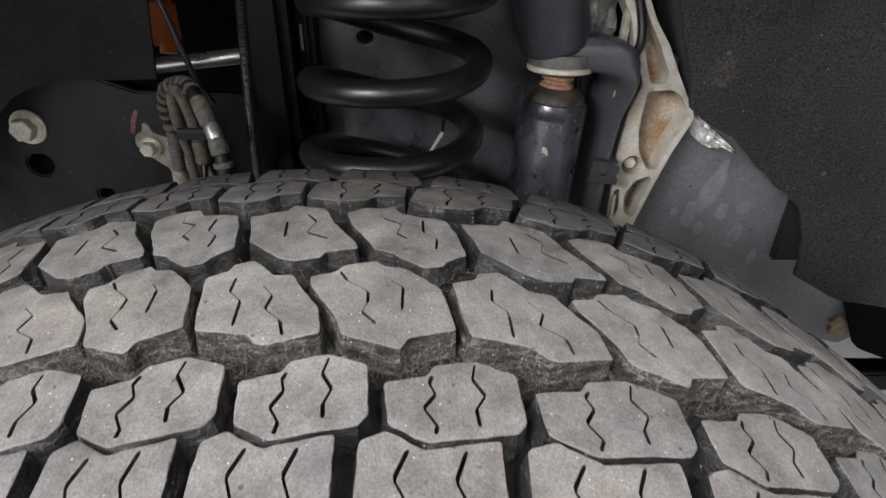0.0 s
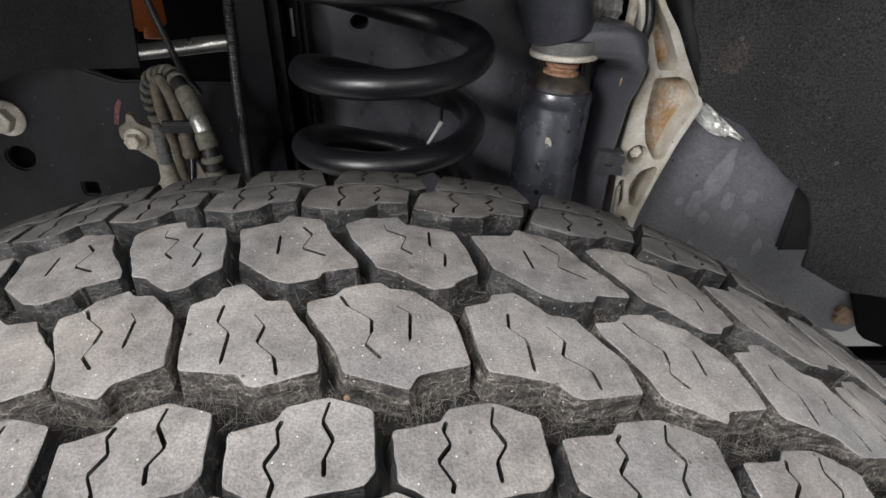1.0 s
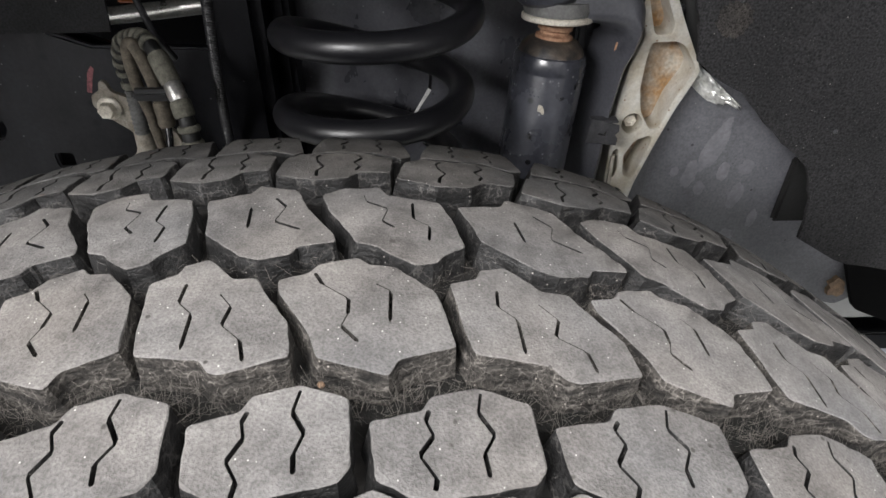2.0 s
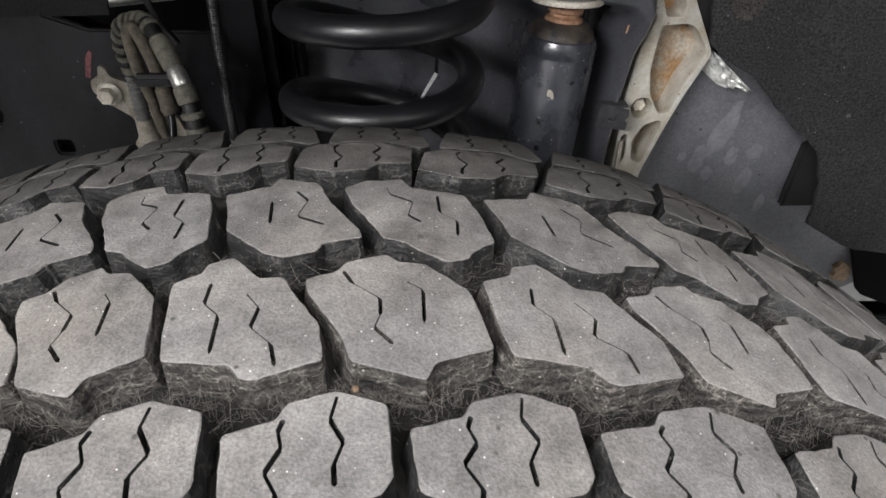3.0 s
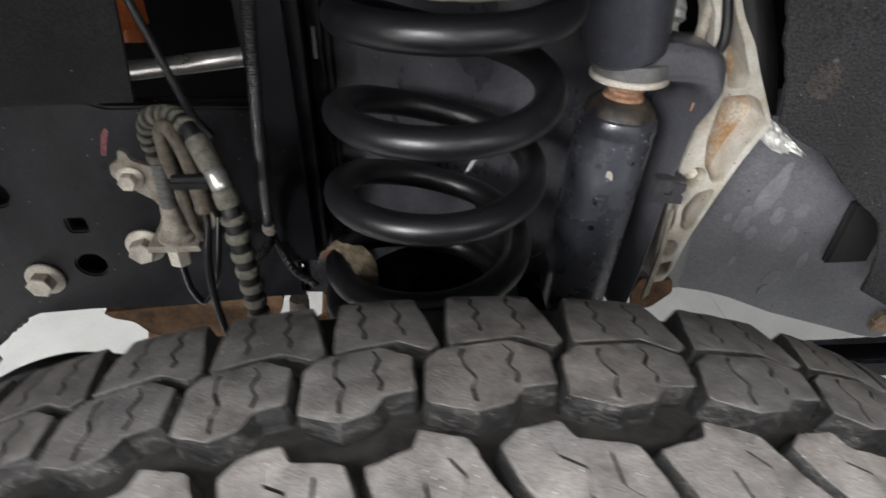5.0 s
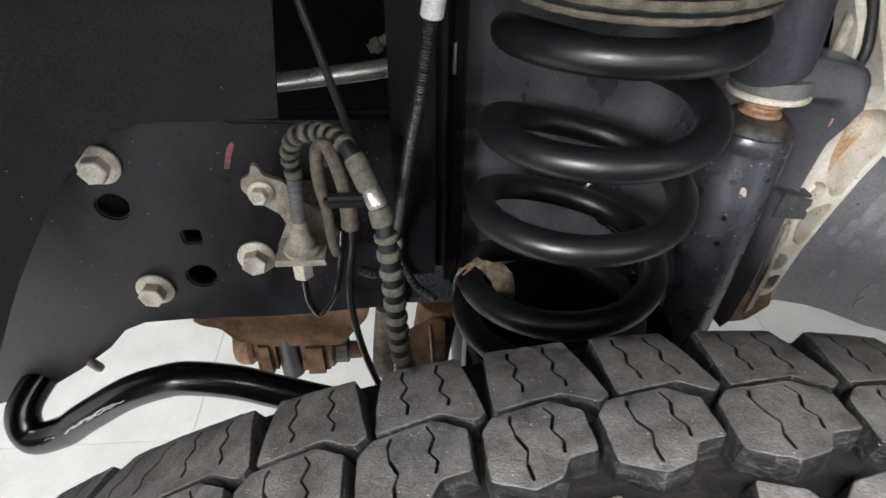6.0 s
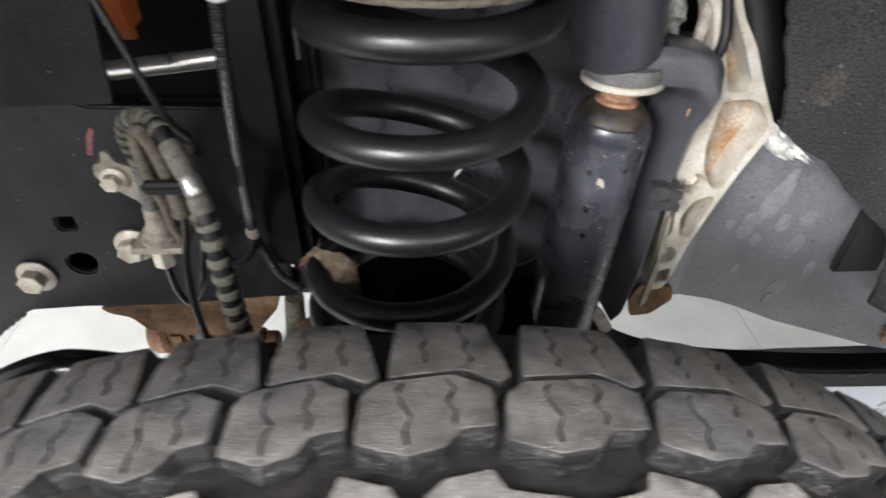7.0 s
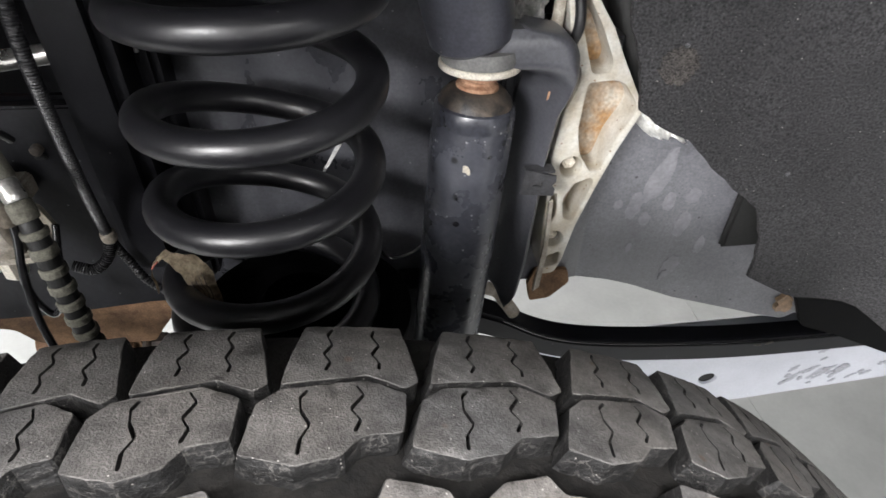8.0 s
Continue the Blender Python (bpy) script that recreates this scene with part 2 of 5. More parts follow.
TAN_MUD = node_mat("tan_dried_mud", (0.32, 0.22, 0.14), (0.14, 0.10, 0.07), 0.95, scale=110, fine=600, spread=0.4, bump=0.6)
FOIL = node_mat("crumpled_foil", (0.88, 0.88, 0.86), (0.70, 0.70, 0.68), 0.34, metal=0.55, scale=60, fine=300, bump=0.2)
FLOOR_TILE = node_mat("pale_epoxy_floor", (0.27, 0.274, 0.268), (0.20, 0.204, 0.20), 0.4, scale=5, fine=60, bump=0.05, fine_bump=0.05, spread=0.5, grain_range=(0.97, 1.03))
WALL_PAINT = node_mat("white_ceiling_paint", (0.72, 0.72, 0.70), (0.64, 0.64, 0.62), 0.8, scale=1.2, fine=80, bump=0.03)
GREY_WALL = node_mat("mid_grey_wall_paint", (0.42, 0.42, 0.43), (0.34, 0.34, 0.35), 0.7, scale=1.2, fine=80, bump=0.03)
LIFT_PAINT = node_mat("pale_grey_lift_enamel", (0.43, 0.445, 0.49), (0.35, 0.362, 0.40), 0.4, scale=12, fine=200, bump=0.06,
                      specks=(0.5, 0.515, 0.55), speck_scale=45, speck_size=0.08, grain_range=(0.96, 1.04), fine_bump=0.08)
LIFT_GRIME = node_mat("dark_grease_splash", (0.30, 0.31, 0.335), (0.19, 0.196, 0.213), 0.6, scale=90, fine=300)
BODY_PAINT = node_mat("dark_body_paint", (0.10, 0.10, 0.11), (0.08, 0.08, 0.09), 0.3, scale=3, fine=200, bump=0.01, fine_bump=0.01)
# near black without gloss: the darkness of the bay is in the colour
UNLIT_BLACK = node_mat("unlit_truck_black", (0.007, 0.007, 0.008), (0.004, 0.004, 0.004), 0.95, scale=9, fine=200, spec=0.0)
GREY_RUBBER = node_mat("grey_bush_rubber", (0.16, 0.16, 0.155), (0.09, 0.09, 0.088), 0.7, scale=80, fine=500)
# near black that stands for shade in a notch and in a hole
RECESS_SHADE = node_mat("recess_shade_black", (0.010, 0.010, 0.010), (0.006, 0.006, 0.006), 0.9)
TOWER_PAINT = node_mat("glossy_dusty_tower_paint", (0.076, 0.0776, 0.0885), (0.040, 0.041, 0.048), 0.34, scale=16, fine=420, bump=0.15, fine_bump=0.08, spread=0.35,
                       specks=(0.22, 0.22, 0.22), speck_scale=100, speck_size=0.09, spec=0.85, dust=(0.010, 0.010, 0.014), dust_scale=45, dust_size=0.15)
GLOSS_BLACK = node_mat("gloss_black_bar_paint", (0.004, 0.004, 0.0048), (0.002, 0.002, 0.0026), 0.22, scale=40, fine=500, bump=0.06, fine_bump=0.05, spec=0.35, rough_var=0.08)
PALE_BRACKET = node_mat("pale_dusty_bracket", (0.44, 0.412, 0.355), (0.20, 0.172, 0.135), 0.75, metal=0.05, scale=80, fine=600, bump=0.4, spread=0.45)
TAN_HOSE = node_mat("tan_soiled_hose", (0.150, 0.128, 0.098), (0.050, 0.042, 0.032), 0.85, scale=130, fine=800, bump=0.4, spread=0.4)
BLACK_WIRE = node_mat("shiny_black_wire", (0.016, 0.016, 0.017), (0.009, 0.009, 0.010), 0.2, scale=60, fine=500, bump=0.05, fine_bump=0.05, spec=1.0, rough_var=0.05)
SOILED_CAP = node_mat("soiled_black_cap", (0.13, 0.105, 0.085), (0.035, 0.033, 0.033), 0.7, scale=110, fine=600, bump=0.4, spread=0.35)
CAP_STAIN = node_mat("rust_stained_cap_steel", (0.085, 0.066, 0.050), (0.016, 0.0155, 0.016), 0.55, scale=90, fine=600, bump=0.4, spread=0.3)
DARK_CLIP = node_mat("dull_grey_sheet_steel", (0.095, 0.095, 0.10), (0.045, 0.045, 0.05), 0.42, metal=0.4, scale=120, fine=600, bump=0.2)
MATT_BLACK = node_mat("matt_black_plastic", (0.0035, 0.0035, 0.004), (0.002, 0.002, 0.002), 0.6, scale=20, fine=600, spec=0.04)
# base colour raised to carry the bright reflection on this wall
MID_PAINT = node_mat("grey_black_inner_wall_reflection", (0.092, 0.0935, 0.105), (0.034, 0.035, 0.041), 0.30, scale=20, fine=420, bump=0.25, fine_bump=0.08, spread=0.30,
                     specks=(0.26, 0.26, 0.27), speck_scale=110, speck_size=0.11, spec=1.0, dust=(0.014, 0.014, 0.018), dust_scale=60, dust_size=0.09, rough_var=0.12, stretch=(1, 1, 0.6))
CUP_PAINT = node_mat("blue_black_cup_paint", (0.066, 0.068, 0.082), (0.030, 0.031, 0.040), 0.38, scale=18, fine=420, bump=0.12, fine_bump=0.08, spread=0.35,
                     specks=(0.2, 0.2, 0.2), speck_scale=110, speck_size=0.08, spec=0.55, dust=(0.008, 0.008, 0.010), dust_scale=50, dust_size=0.2)
LAMP_FACE = bpy.data.materials.new("tube_light_face")
LAMP_FACE.use_nodes = True
LAMP_FACE.node_tree.nodes["Principled BSDF"].inputs["Emission Color"].default_value = (1, 0.98, 0.94, 1)
LAMP_FACE.node_tree.nodes["Principled BSDF"].inputs["Emission Strength"].default_value = 6.0


# ---- mesh helpers ----
def thing(name, loc, label="", category="", group="", kind="", moved=(0, 0, 0)):
    """An empty that parents the parts of one thing; moved: how far the finished thing is set aside from where its parts are drawn."""
    ob = new(name)
    ob.empty_display_size = 0.02
    ob.location = Vector(loc) + Vector(moved)
    ob.matrix_parent_inverse = Matrix.Translation(Vector(loc))
    return tagged(ob, label, category, group, kind)


def mesh_object(name, bm, material, smooth=None):
    bmesh.ops.recalc_face_normals(bm, faces=bm.faces)
    data = bpy.data.meshes.new(name)
    bm.to_mesh(data)
    bm.free()
    for mm in (material if isinstance(material, (list, tuple)) else [material]):
        data.materials.append(mm)
    if smooth is not None:
        for p in data.polygons:
            p.use_smooth = True
        data.set_sharp_from_angle(angle=radians(smooth))
    return new(name, data)


def part(name, bm, material, parent, label="", smooth=35):
    """Links a mesh built in world coordinates as one part under a thing or part."""
    ob = mesh_object(name, bm, material, smooth)
    ob.parent = parent
    ob.matrix_parent_inverse = Matrix.Translation(-parent.matrix_parent_inverse.translation) if parent.type == "EMPTY" else Matrix.Identity(4)
    return tagged(ob, label)


def solid(name, bm, material, label, category, kind="", group="", smooth=35):
    return tagged(mesh_object(name, bm, material, smooth), label, category, group, kind)


def round_edges(bm, width, angle=30, segments=2):
    sharp = [e for e in bm.edges if len(e.link_faces) == 2 and e.calc_face_angle(0) > radians(angle)]
    if sharp and width > 0:
        bmesh.ops.bevel(bm, geom=sharp, offset=width, segments=segments, affect="EDGES", clamp_overlap=True)


def box(x0, x1, y0, y1, z0, z1, bevel=0.0, bm=None):
    own = bmesh.new()
    bmesh.ops.create_cube(own, size=1, matrix=Matrix.LocRotScale(((x0 + x1) / 2, (y0 + y1) / 2, (z0 + z1) / 2), None, (x1 - x0, y1 - y0, z1 - z0)))
    round_edges(own, bevel)
    return merged(bm, own)


def merged(bm, own):
    if bm is None:
        return own
    data = bpy.data.meshes.new("joined")
    own.to_mesh(data)
    own.free()
    bm.from_mesh(data)
    bpy.data.meshes.remove(data)
    return bm


def area2(pts):
    return sum(a[0] * b[1] - b[0] * a[1] for a, b in zip(pts, pts[1:] + pts[:1]))


def offset_poly(pts, d):
    """Moves a counter-clockwise outline inwards by d."""
    out = []
    for i, p in enumerate(pts):
        a, c = Vector(pts[i - 1]), Vector(pts[(i + 1) % len(pts)])
        p = Vector(p)
        n1 = Vector((-(p - a).y, (p - a).x)).normalized()
        n2 = Vector((-(c - p).y, (c - p).x)).normalized()
        m = n1 + n2
        m = m / max(0.5, m.length_squared) * 2 if m.length > 1e-6 else n1
        out.append(tuple(p + m * d))
    return out


def rounded(pts, r, steps=3):
    """Rounds the corners of a closed outline."""
    out = []
    for i, p in enumerate(pts):
        a, p, c = Vector(pts[i - 1]), Vector(p), Vector(pts[(i + 1) % len(pts)])
        ra = min(r, (a - p).length * 0.45)
        rc = min(r, (c - p).length * 0.45)
        s, e = p + (a - p).normalized() * ra, p + (c - p).normalized() * rc
        for k in range(steps + 1):
            t = k / steps
            out.append(tuple(s * (1 - t) ** 2 + p * 2 * t * (1 - t) + e * t * t))
    return out


def plate(outline, y0, y1, holes=(), bevel=0.0, bm=None, jag=0.0):
    """A plate in the x-z plane from y0 (front) to y1, with holes cut through."""
    own = bmesh.new()
    loops = [list(outline)] + [list(h) for h in holes]
    edges, rings = [], []
    for loop in loops:
        vs = [own.verts.new((p[0], y0, p[1])) for p in loop]
        rings.append(vs)
        for i in range(len(vs)):
            edges.append(own.edges.new((vs[i - 1], vs[i])))
    bmesh.ops.triangle_fill(own, use_beauty=True, use_dissolve=False, edges=edges)
    back = {}
    faces = list(own.faces)
    for v in list(own.verts):
        back[v] = own.verts.new((v.co.x, y1, v.co.z))
    for f in faces:
        own.faces.new([back[v] for v in reversed(f.verts)])
    for vs in rings:
        for i in range(len(vs)):
            own.faces.new((vs[i - 1], vs[i], back[vs[i]], back[vs[i - 1]]))
    bmesh.ops.recalc_face_normals(own, faces=own.faces)
    if bevel:
        rim = [e for e in own.edges if len(e.link_faces) == 2 and e.calc_face_angle(0) > radians(60) and abs(e.verts[0].co.y - y0) < 1e-6 and abs(e.verts[1].co.y - y0) < 1e-6]
        bmesh.ops.bevel(own, geom=rim, offset=bevel, segments=2, affect="EDGES", clamp_overlap=True)
    return merged(bm, own)


def spline(pts, n=8):
    """Catmull-Rom through the points."""
    pts = [Vector(p) for p in pts]
    ext = [2 * pts[0] - pts[1]] + pts + [2 * pts[-1] - pts[-2]]
    out = []
    for i in range(1, len(ext) - 2):
        p0, p1, p2, p3 = ext[i - 1:i + 3]
        for k in range(n):
            t = k / n
            out.append(0.5 * ((2 * p1) + (p2 - p0) * t + (2 * p0 - 5 * p1 + 4 * p2 - p3) * t * t + (3 * p1 - p0 - 3 * p2 + p3) * t ** 3))
    out.append(pts[-1])
    return out


def tube(path, radius, segs=12, bm=None, caps=True):
    """A tube along a list of points; radius is a number or a function of 0..1."""
    own = bmesh.new()
    path = [Vector(p) for p in path]
    side = None
    rings = []
    for i, p in enumerate(path):
        d = (path[min(i + 1, len(path) - 1)] - path[max(i - 1, 0)]).normalized()
        if side is None:
            side = d.orthogonal().normalized()
        side = (side - d * side.dot(d)).normalized()
        up = d.cross(side)
        r = radius(i / (len(path) - 1)) if callable(radius) else radius
        rings.append([own.verts.new(p + (side * math.cos(a) + up * math.sin(a)) * r) for a in (2 * math.pi * k / segs for k in range(segs))])
    for a, b in zip(rings, rings[1:]):
        for k in range(segs):
            own.faces.new((a[k - 1], a[k], b[k], b[k - 1]))
    if caps:
        own.faces.new(rings[0])
        own.faces.new(rings[-1])
    return merged(bm, own)


def lathe(profile, base, axis, segs=32, bm=None, closed=False):
    """Turns (radius, height) pairs round an axis from base."""
    own = bmesh.new()
    axis = Vector(axis).normalized()
    s = axis.orthogonal().normalized()
    u = axis.cross(s)
    base = Vector(base)
    rings = [[own.verts.new(base + axis * h + (s * math.cos(2 * math.pi * k / segs) + u * math.sin(2 * math.pi * k / segs)) * r) for k in range(segs)] for r, h in profile]
    pairs = list(zip(rings, rings[1:])) + ([(rings[-1], rings[0])] if closed else [])
    for a, b in pairs:
        for k in range(segs):
            own.faces.new((a[k - 1], a[k], b[k], b[k - 1]))
    if not closed:
        own.faces.new(rings[0])
        own.faces.new(rings[-1])
    return merged(bm, own)


def hex_bolt(place, axis, flange, across, height, turn=0.0):
    """A flanged hexagon bolt head, dished on top."""
    bm = bmesh.new()
    lathe([(flange, 0), (flange, height * 0.16), (flange * 0.9, height * 0.26), (across * 0.55, height * 0.34)], place, axis, 28, bm)
    axis = Vector(axis).normalized()
    s = Matrix.Rotation(turn, 3, axis) @ axis.orthogonal().normalized()
    u = axis.cross(s)
    own = bmesh.new()
    r = across / math.sqrt(3)
    rings = []
    for rr, h in ((r, height * 0.3), (r, height * 0.93), (r * 0.9, height), (r * 0.62, height * 0.98), (r * 0.5, height * 0.93)):
        rings.append([own.verts.new(Vector(place) + axis * h + (s * math.cos(math.pi * k / 3) + u * math.sin(math.pi * k / 3)) * rr) for k in range(6)])
    for a, b in zip(rings, rings[1:]):
        for k in range(6):
            own.faces.new((a[k - 1], a[k], b[k], b[k - 1]))
    own.faces.new(rings[-1])
    own.faces.new(rings[0])
    return merged(bm, own)


def blob(cx, cz, w, h, tilt=0, n=14, seed=0, rough=0.25):
    """An uneven closed outline for a stain."""
    rng = random.Random(seed)
    out = []
    c, s = math.cos(radians(tilt)), math.sin(radians(tilt))
    for k in range(n):
        a = 2 * math.pi * k / n
        f = 1 + rng.uniform(-rough, rough)
        x, z = math.cos(a) * w / 2 * f, math.sin(a) * h / 2 * f
        out.append((cx + x * c - z * s, cz + x * s + z * c))
    return out


def circle(cx, cz, r, n=18, sx=1.0):
    return [(cx + r * sx * math.cos(2 * math.pi * k / n), cz + r * math.sin(2 * math.pi * k / n)) for k in range(n)]


# ---- garage ----
def slab(name, x0, x1, y0, y1, z0, z1, material, label, category):
    return solid(name, box(x0, x1, y0, y1, z0, z1), material, label, category, "structure", smooth=None)


GX0, GX1, GY0, GY1 = -5.5, 5.5, -7.5, 6.0
slab("floor", GX0, GX1, GY0, GY1, FLOOR_Z - 0.2, FLOOR_Z - 0.006, FLOOR_TILE, "pale grey epoxy garage floor under the tiles", "floor")
slab("ceiling", GX0, GX1, GY0, GY1, CEILING_Z, CEILING_Z + 0.2, WALL_PAINT, "white painted garage ceiling", "ceiling")
# unseen walls; their grey holds down the light they throw back
slab("wall_west", GX0 - 0.2, GX0, GY0, GY1, FLOOR_Z - 0.2, CEILING_Z + 0.2, GREY_WALL, "mid grey painted garage wall", "wall")
slab("wall_east", GX1, GX1 + 0.2, GY0, GY1, FLOOR_Z - 0.2, CEILING_Z + 0.2, GREY_WALL, "mid grey painted garage wall", "wall")
slab("wall_south", GX0 - 0.2, GX1 + 0.2, GY0 - 0.2, GY0, FLOOR_Z - 0.2, CEILING_Z + 0.2, GREY_WALL, "mid grey painted garage wall", "wall")
slab("wall_north", GX0 - 0.2, GX1 + 0.2, GY1, GY1 + 0.2, FLOOR_Z - 0.2, CEILING_Z + 0.2, GREY_WALL, "mid grey painted garage wall", "wall")

# fixtures for the added lamps, also out of view
for lx, ly, hx, hy in ((-1.5, -1.7, 1.1, 0.25), (1.3, -1.7, 1.1, 0.25), (-3.6, -4.9, 1.0, 1.7), (2.6, -5.2, 1.1, 0.25), (-1.6, 3.6, 1.1, 0.25), (1.6, 3.6, 1.1, 0.25), (-3.6, 1.4, 1.1, 0.25)):
    lamp = thing("added_lamp_fixture", (lx, ly, CEILING_Z), "white ceiling light fixture added out of view", "ceiling light", "garage lights")
    part("housing", box(lx - hx - 0.04, lx + hx + 0.04, ly - hy - 0.04, ly + hy + 0.04, CEILING_Z - 0.08, CEILING_Z, 0.01), WALL_PAINT, lamp)
    part("diffuser", box(lx - hx, lx + hx, ly - hy, ly + hy, CEILING_Z - 0.1, CEILING_Z - 0.082, 0.004), LAMP_FACE, lamp, "glowing white diffuser")

# ---- unseen truck shell that closes the wheel well and blocks lamp light ----
shell = thing("truck_body", (0, 0.8, 0.4), "near-black backing sheets and unseen fender shell round the wheel well", "truck")
# backing sheet stands for the unlit depth of the engine bay
part("bay_dark_backing", box(-1.3, 1.3, 0.86, 0.88, 0.47, 1.25, 0.004), UNLIT_BLACK, shell)
part("hood", box(-1.4, 1.4, -0.2, 1.6, 1.25, 1.28, 0.01), BODY_PAINT, shell)
part("inner_top", box(-1.2, 1.2, 0.30, 0.86, 1.20, 1.22, 0.004), UNLIT_BLACK, shell)
# unseen block added to shade the floor behind the wheel
part("cab_shade_block", box(0.98, 4.6, -0.12, 1.9, 0.30, 1.25, 0.02), UNLIT_BLACK, shell)
part("far_fender", box(-0.9, 0.98, 1.75, 1.9, 0.55, 1.25, 0.02), BODY_PAINT, shell)
# outer fender, unseen; its round wheel opening is sized to cut lamp light
ARCH = [(0.716 * math.cos(radians(a)), 0.460 + 0.716 * math.sin(radians(a))) for a in range(-8, 189, 7)]
part("fender", plate([(-1.4, 0.30), (-1.4, 1.26), (1.4, 1.26), (1.4, 0.16), (0.76, 0.16), (0.74, 0.30)] + ARCH + [(-0.74, 0.30)], -0.175, -0.15), BODY_PAINT, shell)


def sheet(fn, nu, nv, thick):
    """A bent sheet from a function of (s, t) that returns place and front normal."""
    bm = bmesh.new()
    front, back = [], []
    for i in range(nu + 1):
        rf, rb = [], []
        for j in range(nv + 1):
            p, nrm = fn(i / nu, j / nv)
            rf.append(bm.verts.new(p))
            rb.append(bm.verts.new(Vector(p) - Vector(nrm) * thick))
        front.append(rf)
        back.append(rb)
    for i in range(nu):
        for j in range(nv):
            bm.faces.new((front[i][j], front[i + 1][j], front[i + 1][j + 1], front[i][j + 1]))
            bm.faces.new((back[i][j + 1], back[i + 1][j + 1], back[i + 1][j], back[i][j]))
    rim = [(i, 0) for i in range(nu)] + [(nu, j) for j in range(nv)] + [(i, nv) for i in range(nu, 0, -1)] + [(0, j) for j in range(nv, 0, -1)]
    for a, b in zip(rim, rim[1:] + rim[:1]):
        bm.faces.new((front[a[0]][a[1]], front[b[0]][b[1]], back[b[0]][b[1]], back[a[0]][a[1]]))
    return bm


def lerp_table(table, v):
    if v <= table[0][0]:
        return table[0][1]
    for (a, p), (b, q) in zip(table, table[1:]):
        if v <= b:
            return p + (q - p) * (v - a) / (b - a)
    return table[-1][1]


def bend(x, x_bend, y, radius, sign):
    """Runs along x in the plane y and from x_bend on rolls towards -y."""
    over = (x - x_bend) * sign
    if over <= 0:
        return (x, y), (0, -1)
    a = min(over / radius, radians(82))
    rest = over - a * radius
    px = x_bend + sign * (radius * math.sin(a) + rest * math.cos(a))
    py = y - radius * (1 - math.cos(a)) - rest * math.sin(a)
    return (px, py), (-sign * math.sin(a), -math.cos(a))


REAR_EDGE = [(0.587, 0.441), (0.631, 0.435), (0.668, 0.420), (0.698, 0.381), (0.744, 0.330), (0.758, 0.303), (0.771, 0.285), (0.81, 0.275), (0.83, 0.266), (0.852, 0.259), (1.2, 0.20)]
REAR_BOTTOM = [(0.441, 0.587), (0.50, 0.553), (0.566, 0.546), (0.636, 0.50), (0.728, 0.435), (0.95, 0.25), (1.2, 0.15)]


def rear_liner_fn(s, t):
    zl = 0.587 + t * (1.2 - 0.587)
    ragged = noise.noise((0.0, zl * 55, 3.1)) * 0.004 + noise.noise((0.0, zl * 190, 7.7)) * 0.002
    x = (1 - s) * (lerp_table(REAR_EDGE, zl) + ragged) + s * 1.1
    zb = lerp_table(REAR_BOTTOM, 0.441 + s * (1.1 - 0.441))
    z = zb + t * (1.2 - zb)
    (px, py), (nx, ny) = bend(x, 0.50, 0.335, 0.22, 1)
    py += noise.noise((px * 6, z * 6, 0.0)) * 0.004
    return (px, py, z), (nx, ny, 0)


rear_liner = thing("rear_fender_liner", (0.5, 0.33, 0.55), "dark grey needled felt fender liner with ragged cut edge", "fender liner")
part("felt_panel", sheet(rear_liner_fn, 40, 110, 0.004), FELT, rear_liner)
for sx, sz in ((0.428, 0.708), (0.306, 0.821)):
    part("rivet", lathe([(0.0021, 0), (0.0021, 0.0006), (0.0014, 0.0012), (0.0007, 0.0008)], (sx, 0.332, sz), (0, -1, 0), 12), DARK_CLIP, rear_liner, "small dull rivet")
part("stain", plate(blob(0.304, 0.806, 0.030, 0.028, 0, 40, 77, 0.12), 0.3318, 0.3326), FELT_STAIN, rear_liner, "round brown stain")

FRONT_EDGE = [(0.79, -0.201), (0.875, -0.192), (1.2, -0.174)]
FRONT_BOTTOM = [(0.192, 0.792), (0.29, 0.790), (0.33, 0.775), (0.37, 0.735), (0.43, 0.65), (0.50, 0.53), (0.60, 0.40), (0.8, 0.25), (1.1, 0.15)]


def front_liner_fn(s, t):
    zl = 0.79 + t * (1.2 - 0.79)
    x = (1 - s) * lerp_table(FRONT_EDGE, zl) - s * 1.0
    zb = lerp_table(FRONT_BOTTOM, 0.192 + s * (1.0 - 0.192))
    z = zb + t * (1.2 - zb)
    (px, py), (nx, ny) = bend(x, -0.36, 0.352, 0.24, -1)
    py += noise.noise((px * 7, z * 7, 4.0)) * 0.003
    return (px, py, z), (nx, ny, 0)


front_liner = thing("front_fender_liner", (-0.4, 0.35, 0.7), "matt black plastic fender liner with straight trimmed edge", "fender liner")
part("inner_sheet", sheet(lambda s, t: front_liner_fn(s * 0.21, t), 12, 24, 0.003), FELT_FRONT, front_liner)
part("arch_sheet", sheet(lambda s, t: front_liner_fn(0.21 + s * 0.79, t), 40, 24, 0.003), FELT_FRONT, front_liner)

# ---- chassis frame ----
frame_rail = thing("chassis_frame", (0, 0.44, 0.55), "black waxed steel truck frame rail with dried splashes", "truck frame")
FRONT_RAIL = [(-0.66, 0.40), (-0.57, 0.428), (-0.527, 0.441), (-0.471, 0.477), (-0.429, 0.509), (-0.407, 0.533), (-0.384, 0.543), (-0.331, 0.546), (-0.245, 0.545),
              (-0.149, 0.552), (-0.115, 0.56), (-0.115, 0.762), (-0.25, 0.765), (-0.32, 0.79), (-0.66, 0.79)]
hole_a, hole_b = circle(-0.370, 0.686, 0.0125, 18, 1.1), circle(-0.312, 0.604, 0.0125, 18, 1.1)
